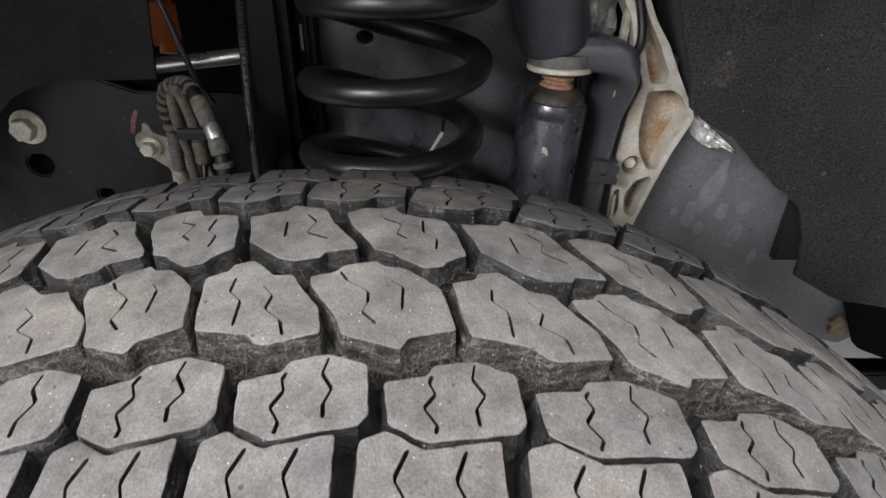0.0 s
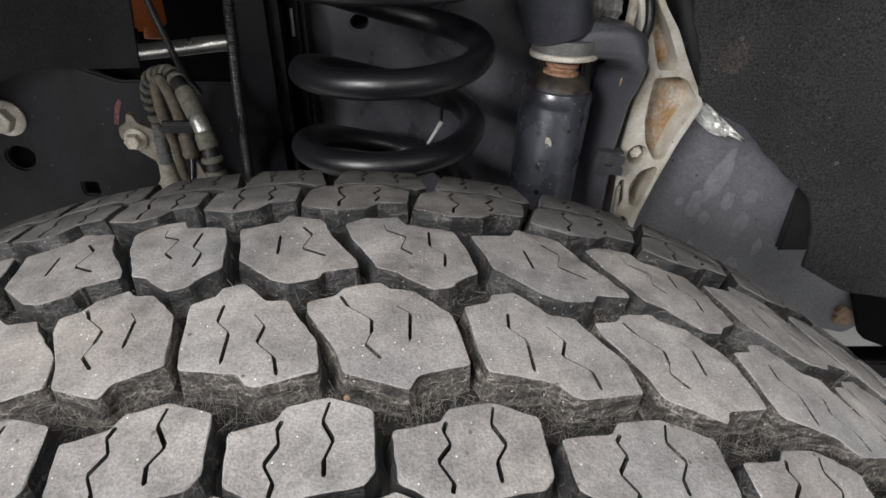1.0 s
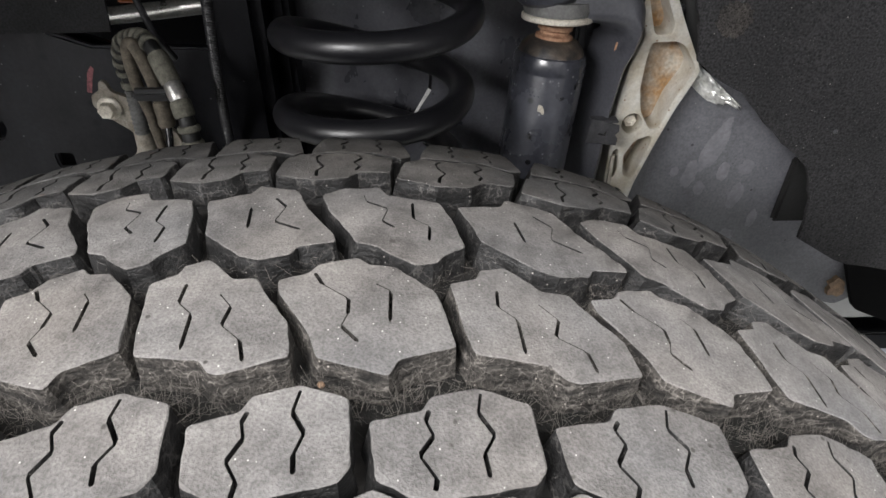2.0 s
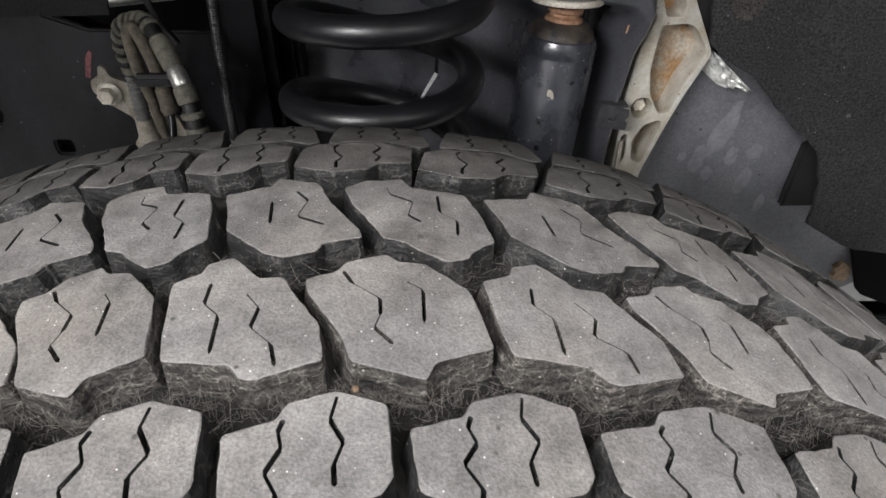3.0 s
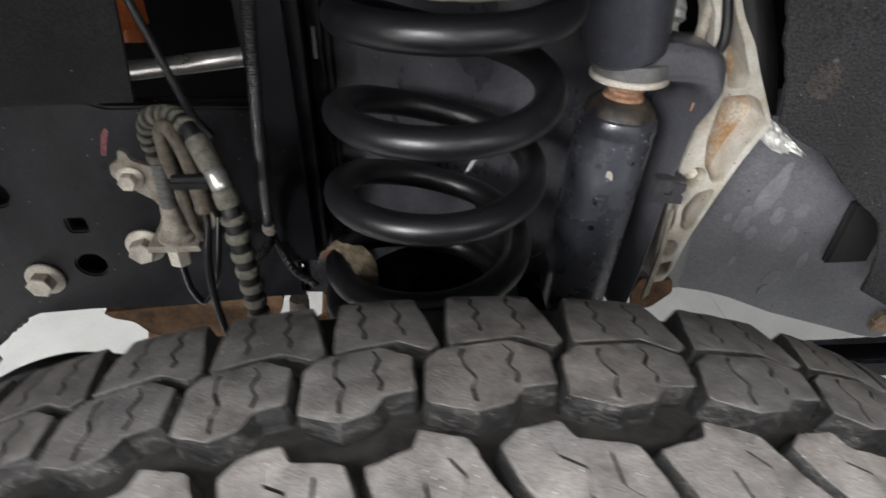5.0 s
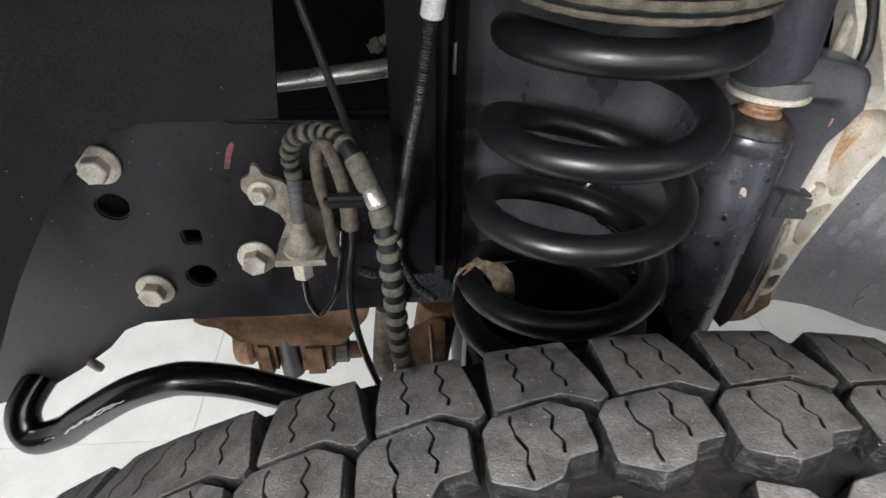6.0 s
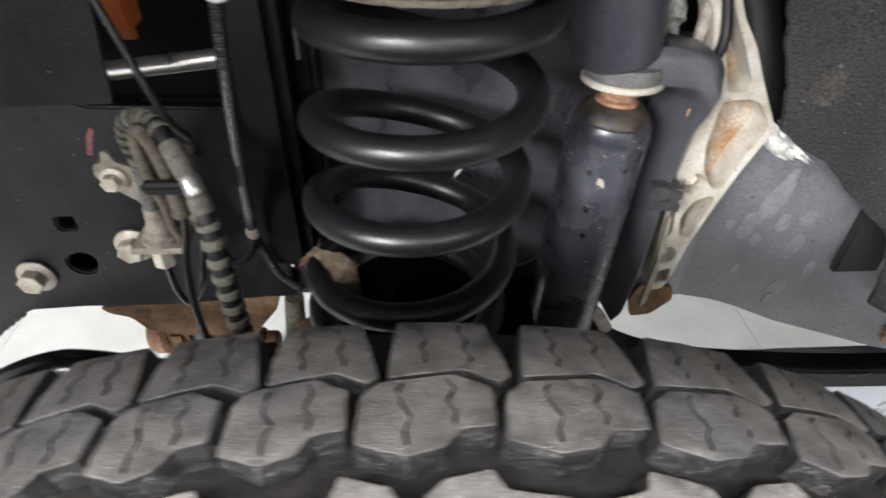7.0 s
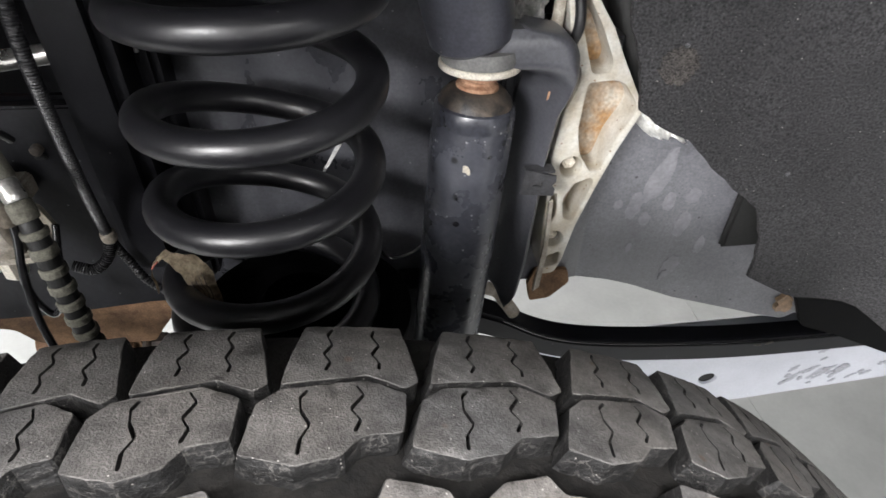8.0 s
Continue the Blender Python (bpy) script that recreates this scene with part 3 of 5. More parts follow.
hole_sq = rounded([(-0.318, 0.644), (-0.302, 0.644), (-0.302, 0.658), (-0.318, 0.658)], 0.003)
part("front_section", plate(FRONT_RAIL, 0.405, 0.412, [hole_a, hole_b, hole_sq], 0.002), FRAME_PAINT, frame_rail)
part("front_inner_wall", plate([(p, q - 0.012 if q > 0.7 else q) for p, q in FRONT_RAIL], 0.452, 0.458), FRAME_PAINT, frame_rail)
part("bottom_flange", box(-0.384, -0.115, 0.412, 0.452, 0.548, 0.554), FRAME_PAINT, frame_rail)
part("top_flange", box(-0.66, -0.115, 0.412, 0.452, 0.742, 0.748), FRAME_PAINT, frame_rail)
HOLE_X, HOLE_Z = -0.0185, 0.816
part("middle_section", plate([(-0.115, 0.545), (0.30, 0.527), (0.30, 0.797), (0.200, 0.797), (0.196, 0.84), (0.17, 1.19), (-0.115, 1.19)], 0.418, 0.48, [circle(HOLE_X, HOLE_Z, 0.007, 14, 1.3)], 0.002), MID_PAINT, frame_rail)
REAR_RAIL = rounded([(0.28, 0.529), (0.343, 0.514), (0.373, 0.503), (0.431, 0.476), (0.499, 0.452), (0.575, 0.425), (0.600, 0.418), (0.618, 0.43), (0.622, 0.735), (0.28, 0.735)], 0.006)
part("rear_section", plate(REAR_RAIL, 0.425, 0.49, (), 0.003), FRAME_LIT_DUST, frame_rail)
for k, (sx, sz, w, h, tilt) in enumerate(((0.3719, 0.6493, 0.0211, 0.0615, -18), (0.3522, 0.6159, 0.0165, 0.0358, -8), (0.3672, 0.5982, 0.0125, 0.0174, 0), (0.3339, 0.6194, 0.0099, 0.0123, 0), (0.3902, 0.6187, 0.0139, 0.0245, -8), (0.4156, 0.6234, 0.0177, 0.0184, 20),
                                          (0.4131, 0.5876, 0.0161, 0.0348, -8), (0.3776, 0.6745, 0.0089, 0.0224, -30), (0.4147, 0.5261, 0.0200, 0.0360, -15), (0.3583, 0.5601, 0.0076, 0.014, 0), (0.4426, 0.556, 0.012, 0.0242, 0))):
    part("dried_splash", plate(blob(sx, sz, w, h, tilt, 18, k, 0.14), 0.42490 - 0.00003 * k, 0.4253), DRY_MUD, frame_rail, "pale dried water splash", None)
part("dried_mud", plate(blob(0.4085, 0.5150, 0.0065, 0.0165, -14, 18, 31, 0.3), 0.4240, 0.4254), DRY_MUD, frame_rail, "grey dried mud spot", None)
part("dried_mud", plate(blob(0.588, 0.452, 0.026, 0.026, 30, 14, 32, 0.35), 0.4185, 0.4255), TAN_MUD, frame_rail, "orange brown mud clod")
part("chalk_mark", plate([(-0.266, 0.722), (-0.262, 0.721), (-0.257, 0.735), (-0.253, 0.744), (-0.255, 0.747), (-0.260, 0.741), (-0.263, 0.732)], 0.4046, 0.4049), PINK, frame_rail, "pink chalk dash")
# block put where the notch beside the felt is in shade
part("notch_shade_block", box(0.462, 0.515, 0.414, 0.4245, 0.556, 0.640, 0.004), RECESS_SHADE, frame_rail, "near-black block for the shaded notch")
for place, turn in (((-0.367, 0.404, 0.729), 0.3), ((-0.359, 0.404, 0.591), 0.1), ((-0.255, 0.404, 0.6265), 0.5)):
    part("flange_bolt", hex_bolt(place, (0, -1, 0), 0.0180, 0.021, 0.016, turn), ZINC, frame_rail, "dull zinc flange bolt")

# spring tower post left of the coil
post = thing("spring_tower", (-0.09, 0.37, 0.63), "black pressed steel spring tower with folded edge", "suspension tower")
part("side_post", box(-0.1215, -0.079, 0.3500, 0.4175, 0.635, 1.19, 0.009), DARKENED_STEEL, post)
part("folded_flange", box(-0.0775, -0.062, 0.380, 0.4175, 0.60, 1.19, 0.005), DARKENED_STEEL, post)
part("spring_cup", lathe([(0.0, 1.02), (0.100, 1.02), (0.098, 0.945), (0.092, 0.929), (0.080, 0.9225), (0.05, 0.922)], (0.024, 0.305, 0), (0, 0, 1), 40), BLACK_STEEL, post)
part("tower_roof", box(-0.115, 0.21, 0.25, 0.418, 1.00, 1.012, 0.004), BLACK_STEEL, post)

# ---- coil spring ----
SC = Vector((0.0145, 0.303, 0))
CR, WR = 0.0685, 0.0104


def coil_point(phi):
    """phi in turns; 0 is the front of the lowest full turn."""
    table = [(-1.4, 0.632), (-1.0, 0.641), (-0.6, 0.653), (-0.25, 0.667), (0.0, 0.688), (1.0, 0.7525), (2.0, 0.812), (3.0, 0.8735), (3.6, 0.8975), (4.2, 0.907)]
    z = lerp_table(table, phi)
    z = (z + lerp_table(table, phi - 0.12) + lerp_table(table, phi + 0.12)) / 3
    a = 2 * math.pi * phi - math.pi / 2
    lean = (z - 0.78) * 0.085
    return Vector((SC.x + lean + CR * math.cos(a), SC.y + CR * math.sin(a), z - 0.104 * CR * math.cos(a) - 0.009 * max(0.0, math.sin(a)) ** 2))


spring = thing("coil_spring", (SC.x, SC.y, 0.64), "satin black coil spring, fully extended, with dusty upper isolator", "coil spring")
part("coil", tube([coil_point(-1.30 + k / 48) for k in range(0, int(48 * 5.2))], WR, 18), SPRING_PAINT, spring, smooth=60)
def seat_ring(zz, rr, wave):
    return [(0.024 + (rr + wave * math.sin(k * 2.6)) * math.cos(2 * math.pi * k / 96), 0.305 + (rr + wave * math.sin(k * 2.6)) * math.sin(2 * math.pi * k / 96), zz + wave * 0.5 * math.sin(k * 1.9)) for k in range(97)]


for zz, rr in ((0.8975, 0.0735), (0.9060, 0.0775), (0.9150, 0.0760)):
    part("isolator_bead", tube(seat_ring(zz, rr, 0.0), 0.0050, 12, caps=False), SPRING_PAINT, spring, "black rubber isolator bead")
for zz, rr, wide in ((0.8925, 0.0772, 0.0020), (0.9005, 0.0800, 0.0030), (0.9100, 0.0812, 0.0016)):
    part("tan_lip", tube(seat_ring(zz, rr, 0.0005), wide, 8, caps=False), TAN_HOSE, spring, "tan dusty lip")
tag_bm = bmesh.new()
TAG_A = spline([(-0.0780, 0.292, 0.6680), (-0.0770, 0.290, 0.6880), (-0.0710, 0.287, 0.7002), (-0.0627, 0.285, 0.7089), (-0.0523, 0.284, 0.7077), (-0.0381, 0.282, 0.7019), (-0.0334, 0.280, 0.6905), (-0.0321, 0.279, 0.6766), (-0.0313, 0.278, 0.6520)], 5)
TAG_B = spline([(-0.0765, 0.278, 0.6660), (-0.0755, 0.276, 0.6860), (-0.0695, 0.274, 0.6980), (-0.0625, 0.272, 0.7036), (-0.0545, 0.271, 0.6984), (-0.0517, 0.270, 0.6904), (-0.0485, 0.269, 0.6830), (-0.0455, 0.268, 0.6710), (-0.0423, 0.267, 0.6540)], 5)
prev = None
for k, (p, q) in enumerate(zip(TAG_A, TAG_B)):
    q = p.lerp(q, min(0.85, 0.25 + 0.05 * max(0, k - 10)))
    ring = [tag_bm.verts.new(p.lerp(q, j / 4) + Vector((0, 0.0012 * math.sin(k * 0.9 + j * 1.6), 0.0009 * math.sin(k * 1.7 + j * 2.1)))) for j in range(5)]
    if prev:
        for j in range(4):
            tag_bm.faces.new((prev[j], prev[j + 1], ring[j + 1], ring[j]))
    prev = ring
bmesh.ops.solidify(tag_bm, geom=tag_bm.faces[:], thickness=0.0006)
paper_tag = part("paper_tag", tag_bm, PAPER_TAG, spring, "soiled paper band round the lowest turn")
for j in range(4):
    g = 0.30 + 0.13 * j
    row = [TAG_A[k].lerp(TAG_B[k], g) + Vector((0, -0.0018 + 0.0012 * math.sin(k * 0.9 + g * 6.4), 0.0009 * math.sin(k * 1.7 + g * 8.4))) for k in range(27, 37 - j)]
    part("print_bar", tube(row, 0.0003, 4), SOILED_CAP, paper_tag, "dark unreadable print line")
part("red_print", tube([TAG_A[k].lerp(TAG_B[k], 0.5) + Vector((0, -0.0010, 0.0016)) for k in range(9, 14)], 0.0006, 5), TAG_RED, paper_tag, "faded red print")
wire_loop = thing("wire_loop", (0.085, 0.36, 0.62), "thin black wire bent round the spring perch", "wire")
part("loop", tube(spline([(0.052, 0.36, 0.688), (0.070, 0.352, 0.676), (0.080, 0.348, 0.655), (0.092, 0.35, 0.635), (0.112, 0.362, 0.628), (0.130, 0.372, 0.634)]), 0.0014, 8), BLACK_WIRE, wire_loop)
perch = thing("spring_perch", (0.02, 0.303, 0.6), "black dished steel spring perch on the axle", "spring perch")
part("dish", lathe([(0.03, 0.640), (0.045, 0.620), (0.072, 0.618), (0.084, 0.626), (0.087, 0.626), (0.085, 0.608), (0.05, 0.598), (0.03, 0.59)], (0.02, 0.303, 0), (0, 0, 1), 40, closed=True), MATT_BLACK, perch)
part("pedestal", lathe([(0.055, 0.36), (0.05, 0.52), (0.045, 0.62), (0.03, 0.63)], (0.02, 0.303, 0), (0, 0, 1), 28), MATT_BLACK, perch)

# ---- shock absorber ----
shock = thing("shock_absorber", (0.15, 0.345, 0.35), "glossy blue-black shock absorber with rusty rod and pale splashes", "shock absorber")
S_TOP, S_LOW = Vector((0.1630, 0.362, 0.757)), Vector((0.1445, 0.353, 0.52))
S_AX = (S_TOP - S_LOW).normalized()
part("body", lathe([(0.032, -0.17), (0.032, 0.2375), (0.0317, 0.2385), (0.0320, 0.2395), (0.0318, 0.2475), (0.0305, 0.2515), (0.0285, 0.2530)], S_LOW, S_AX, 40), SHOCK_PAINT, shock)
part("end_cap", lathe([(0.0288, 0.2528), (0.0270, 0.2575), (0.0215, 0.2635), (0.018, 0.2645), (0.010, 0.265)], S_LOW, S_AX, 32), CAP_STAIN, shock, "rust-stained steel end cap")
part("rod_boss", lathe([(0.0165, 0.2635), (0.0160, 0.267), (0.0125, 0.2685), (0.0125, 0.2705), (0.0150, 0.272), (0.0150, 0.2755), (0.0128, 0.277), (0.0128, 0.281), (0.010, 0.282)], S_LOW, S_AX, 28), ROD_RUST, shock, "orange rusted rod end")
W0 = S_LOW + S_AX * 0.2795
part("washer", lathe([(0.012, 0), (0.0295, 0), (0.0305, 0.001), (0.0305, 0.004), (0.0295, 0.005), (0.012, 0.005)], W0, (0.02, 0.05, 1), 36), ZINC, shock, "pale steel washer")
part("bush", lathe([(0.012, 0.0052), (0.0285, 0.0052), (0.0295, 0.009), (0.0285, 0.016), (0.012, 0.017)], W0, (0.02, 0.05, 1), 36), GREY_RUBBER, shock, "grey rubber bush")
part("splash", plate(blob(0.1535, 0.731, 0.0045, 0.0075, 20, 10, 5, 0.5), 0.3292, 0.3300), ZINC, shock, "white dried splash")

tower = thing("shock_tower", (0.2, 0.38, 0.56), "black cast shock tower with folded leg", "shock tower")
part("cup", lathe([(0.012, 0), (0.027, 0.0), (0.0305, 0.004), (0.0320, 0.02), (0.0335, 0.05), (0.037, 0.10), (0.043, 0.18), (0.046, 0.24)], W0 + Vector((-0.006, 0.002, 0.0185)), (-0.20, -0.10, 1), 44), CUP_PAINT, tower)
LEG_LEFT = [(0.548, 0.200), (0.560, 0.188), (0.634, 0.190), (0.704, 0.204), (0.7257, 0.2055), (0.751, 0.207), (0.770, 0.2085), (0.7886, 0.2080), (0.797, 0.203), (0.803, 0.174), (0.833, 0.170)]
LEG_RIGHT = [(0.548, 0.205), (0.556, 0.2140), (0.5615, 0.2166), (0.603, 0.2225), (0.650, 0.2252), (0.7137, 0.2283), (0.7395, 0.2317), (0.759, 0.2347), (0.7728, 0.2385), (0.7903, 0.2395), (0.8098, 0.2370), (0.8165, 0.2335), (0.8215, 0.2290), (0.8260, 0.2210), (0.8282, 0.2110), (0.8294, 0.2000)]


def leg_fn(s, t):
    z = 0.548 + t * 0.2814
    x0, x1 = lerp_table(LEG_LEFT, z), lerp_table(LEG_RIGHT, z)
    turned = 1.0 if z < 0.782 else max(0.0, 1 - (z - 0.782) / 0.021)
    forward = 0.014 * min(1.0, max(0.0, (z - 0.755) / 0.035))
    y = 0.358 - forward + turned * 0.048 * (1 - s) ** 1.35 + 0.008 * max(0.0, s - 0.86) ** 1.2 / 0.14 ** 1.2 + 0.005 * max(0.0, z - 0.820) / 0.0087
    a = turned * 0.9 * (1 - s)
    return (x0 + (x1 - x0) * s, y, z), (-math.sin(a), -math.cos(a), 0)


part("leg", sheet(leg_fn, 16, 66, 0.022), TOWER_PAINT, tower, smooth=60)
part("leg_gusset", box(0.196, 0.206, 0.406, 0.4178, 0.56, 0.79, 0.003), BLACK_STEEL, tower)
part("rust_chip", plate(blob(0.2165, 0.7800, 0.0018, 0.0075, -5, 9, 8, 0.3), 0.3490, 0.3500), ROD_RUST, tower, "small rust chip")

clip = thing("spring_clip", (0.222, 0.362, 0.70), "bare steel sheet clip on the tower leg", "metal clip", moved=(-0.006, -0.0095, 0.001))
part("clip_plate", plate([(0.2137, 0.7125), (0.2407, 0.7050), (0.2412, 0.6990), (0.2380, 0.6955), (0.2408, 0.6920), (0.2405, 0.6850), (0.2105, 0.6885)], 0.3625, 0.3640, [[(0.2215, 0.6962), (0.2285, 0.6950), (0.2290, 0.6990), (0.2277, 0.6992), (0.2275, 0.6965), (0.2216, 0.6976)]], 0.0004), DARK_CLIP, clip)
part("clip_lip", box(0.2150, 0.2400, 0.3645, 0.377, 0.7065, 0.7090, 0.0006), DARK_CLIP, clip)

# ---- cast aluminium bracket ----
alu = thing("cast_bracket", (0.27, 0.41, 0.53), "pale cast aluminium ribbed bracket with brown dirt in its pockets", "cast bracket")
A_OUT = [(0.206, 0.888), (0.229, 0.892), (0.2578, 0.8377), (0.2735, 0.8168), (0.287, 0.7919), (0.3114, 0.7505), (0.3125, 0.746), (0.3116, 0.7418), (0.2977, 0.7093), (0.2849, 0.6707),
         (0.2726, 0.6284), (0.2651, 0.5855), (0.2592, 0.5702), (0.2461, 0.5687), (0.2425, 0.588), (0.2405, 0.6387), (0.2405, 0.667), (0.240, 0.7096), (0.2445, 0.7507), (0.2545, 0.78), (0.2405, 0.81), (0.2345, 0.838)]
POCKETS = [[(0.2250, 0.872), (0.2345, 0.870), (0.2500, 0.8378), (0.2634, 0.817), (0.2775, 0.7896), (0.2765, 0.7814), (0.263, 0.7812), (0.2549, 0.8029), (0.2440, 0.8379)],
           [(0.2615, 0.7719), (0.2833, 0.7732), (0.2923, 0.7694), (0.3060, 0.7508), (0.3049, 0.7422), (0.2926, 0.7189), (0.2854, 0.6908), (0.2767, 0.6898), (0.2650, 0.7083), (0.2600, 0.7298), (0.2605, 0.7556)],
           [(0.2783, 0.6810), (0.2810, 0.6777), (0.2690, 0.6362), (0.2600, 0.6390), (0.2570, 0.6600), (0.2650, 0.6758)],
           [(0.2450, 0.6653), (0.2488, 0.6667), (0.2505, 0.6417), (0.2457, 0.6366)],
           [(0.2608, 0.5961), (0.2598, 0.5818), (0.2480, 0.5792), (0.2489, 0.5915)]]
BOLTS = ((0.2580, 0.6950), (0.2530, 0.6140))
holes = [rounded(offset_poly(p if area2(p) > 0 else p[::-1], -0.0012), 0.004, 3) for p in POCKETS] + [circle(bx, bz, r, 22) for (bx, bz), r in zip(BOLTS, (0.0105, 0.0098))]
part("ribbed_face", plate(rounded(A_OUT, 0.004, 2), 0.383, 0.4145, holes, 0.0016), ALUMINIUM, alu, smooth=50)
part("web", plate(offset_poly(A_OUT[::-1], 0.002) if area2(A_OUT) < 0 else offset_poly(A_OUT, 0.002), 0.4125, 0.4172), ALU_DIRT, alu, "dirt covered pocket floor")
for bx, bz in BOLTS:
    part("bracket_bolt", hex_bolt((bx + 0.001, 0.4125, bz - 0.001), (0, -1, 0), 0.0086, 0.0120, 0.020, 0.3), ZINC, alu, "bright hex bolt")
part("gasket_edge", plate([(0.2451, 0.6628), (0.2418, 0.6602), (0.2430, 0.6118), (0.2385, 0.550), (0.2445, 0.5560), (0.2473, 0.5954)], 0.3785, 0.3822), PALE_BRACKET, alu, "cream gasket edge")
part("stand_pipe", tube(spline([(0.2285, 0.393, 0.800), (0.2310, 0.393, 0.828), (0.2325, 0.394, 0.87)]), 0.0046, 12), PALE_BRACKET, alu, "tan dusty upright tube")
part("hook", tube(spline([(0.2395, 0.380, 0.805), (0.243, 0.378, 0.822), (0.2405, 0.382, 0.845), (0.228, 0.390, 0.89)]), 0.0042, 12), CABLE, alu, "black hooked wire")

foil = thing("heat_shield_foil", (0.355, 0.415, 0.7), "crumpled bright foil heat shield", "heat shield")


def foil_fn(s, t):
    x = 0.316 + s * 0.060
    z = 0.750 - s * 0.047 - t * (0.013 * (1 - s) + 0.009 + 0.005 * math.sin(s * 5))
    y = 0.408 + 0.014 * noise.noise((s * 5, t * 2.5, 1.0)) + 0.008 * noise.noise((s * 9, t * 4, 5.0))
    return (x, y, z), (0, -1, 0)


scrap = thing("foil_scrap", (0.215, 0.44, 0.8), "crumpled bare metal scrap in the gap above the tower arm", "metal scrap")
part("scrap_sheet", sheet(lambda s, t: ((0.200 + 0.034 * s, 0.437 + 0.016 * noise.noise((s * 3.0, t * 3.0, 2.0)) + 0.006 * noise.noise((s * 8, t * 8, 6.0)), 0.796 + 0.06 * t), (0, -1, 0)), 16, 20, 0.0008), FOIL, scrap, smooth=15)
part("foil_sheet", sheet(foil_fn, 40, 10, 0.0008), FOIL, foil, smooth=15)
mesh_cover = thing("heater_hose", (0.31, 0.5, 0.78), "black ribbed hose behind the bracket", "hose")
part("hose_tube", tube(spline([(0.335, 0.44, 0.72), (0.325, 0.46, 0.78), (0.31, 0.50, 0.86), (0.30, 0.52, 0.95)]), 0.02, 16), HOSE, mesh_cover)

# ---- brake line bracket and hoses ----
line_bracket = thing("brake_line_bracket", (-0.2, 0.38, 0.66), "dusty steel brake line bracket bolted to the frame", "line bracket", moved=(-0.0105, 0, -0.005))
part("bracket_plate", plate(rounded([(-0.233, 0.728), (-0.232, 0.738), (-0.224, 0.742), (-0.222, 0.751), (-0.217, 0.750), (-0.214, 0.741), (-0.199, 0.735), (-0.186, 0.716), (-0.166, 0.702), (-0.160, 0.680), (-0.176, 0.662),
                                    (-0.214, 0.668), (-0.202, 0.694), (-0.206, 0.704), (-0.224, 0.718)], 0.003), 0.366, 0.371, (), 0.001), PALE_BRACKET, line_bracket)
part("bracket_bolt", hex_bolt((-0.218, 0.365, 0.727), (0, -1, 0), 0.0105, 0.0125, 0.011, 0.2), ZINC, line_bracket, "zinc flange bolt")
part("shelf", plate(rounded([(-0.2101, 0.6735), (-0.1677, 0.6735), (-0.1690, 0.6790), (-0.2090, 0.6800)], 0.001), 0.334, 0.3655, (), 0.001), PALE_BRACKET, line_bracket)
part("fitting", lathe([(0.0150, 0.0), (0.0152, 0.004), (0.0122, 0.006), (0.0118, 0.0105), (0.0096, 0.0125), (0.0078, 0.0175), (0.0072, 0.031), (0.0058, 0.0345), (0.004, 0.035)], (-0.1885, 0.3485, 0.6790), (0.02, -0.03, 1), 28), PALE_BRACKET, line_bracket, "stepped tan fitting")
part("nut", lathe([(0.004, 0.0), (0.0070, 0.0015), (0.0088, 0.004), (0.0088, 0.0185), (0.0078, 0.0195)], (-0.190, 0.3435, 0.6535), (0, 0, 1), 6), ZINC, line_bracket, "pale hex nut", 20)
part("bracket_spacer", box(-0.205, -0.180, 0.371, 0.4045, 0.695, 0.715, 0.003), DUSTY_STEEL, line_bracket)

brake_hose = thing("brake_hose", (-0.12, 0.29, 0.55), "dusty rubber brake hose with spiral guard bands", "brake hose")
HP = spline([(-0.1975, 0.3460, 0.706), (-0.1955, 0.3460, 0.747), (-0.1950, 0.3420, 0.769), (-0.1855, 0.3310, 0.788), (-0.1680, 0.3170, 0.7965), (-0.1545, 0.3030, 0.7985), (-0.1445, 0.2915, 0.7915), (-0.1370, 0.2840, 0.7770),
             (-0.1300, 0.2755, 0.7640), (-0.1272, 0.2720, 0.7525), (-0.1255, 0.2695, 0.7440), (-0.1232, 0.2655, 0.7175), (-0.1217, 0.2630, 0.6910), (-0.1207, 0.2615, 0.6650), (-0.1190, 0.2620, 0.6380), (-0.113, 0.268, 0.60), (-0.105, 0.28, 0.55)], 14)
part("tube", tube(HP, lambda f: 0.0055 + 0.0014 * min(1.0, max(0.0, (f - 0.57) * 12)), 16), HOSE, brake_hose)


def along(path, f):
    i = f * (len(path) - 1)
    k = min(int(i), len(path) - 2)
    return path[k].lerp(path[k + 1], i - k)


def sleeve(path, f0, f1, radius, name, material, parent, label="", segs=16):
    pts = [along(path, f0 + (f1 - f0) * k / 6) for k in range(7)]
    prof = lambda f: radius * (0.9 if f < 0.05 or f > 0.95 else 1.0)
    return part(name, tube(pts, prof, segs), material, parent, label)


def at_knot(k):
    return k / 16


part("ribbed_crimp", tube([along(HP, at_knot(0.95) * k / 60) for k in range(61)], lambda f: 0.0060 + 0.0004 * math.sin(f * 62), 14), GREY_RUBBER, brake_hose, "grey ribbed crimp")
for k in range(10):
    f0 = at_knot(1.0 + 0.47 * k)
    sleeve(HP, f0, f0 + at_knot(0.23), 0.0072, "guard_band", HOSE_DUST, brake_hose)
for k in range(10):
    f0 = at_knot(9.93 + 0.5 * k)
    sleeve(HP, f0, f0 + at_knot(0.25), 0.0083, "guard_band", HOSE_DUST, brake_hose)
sleeve(HP, at_knot(6.0), at_knot(7.3), 0.0075, "crimp_sleeve", HOSE_DUST, brake_hose, "grey crimped sleeve")
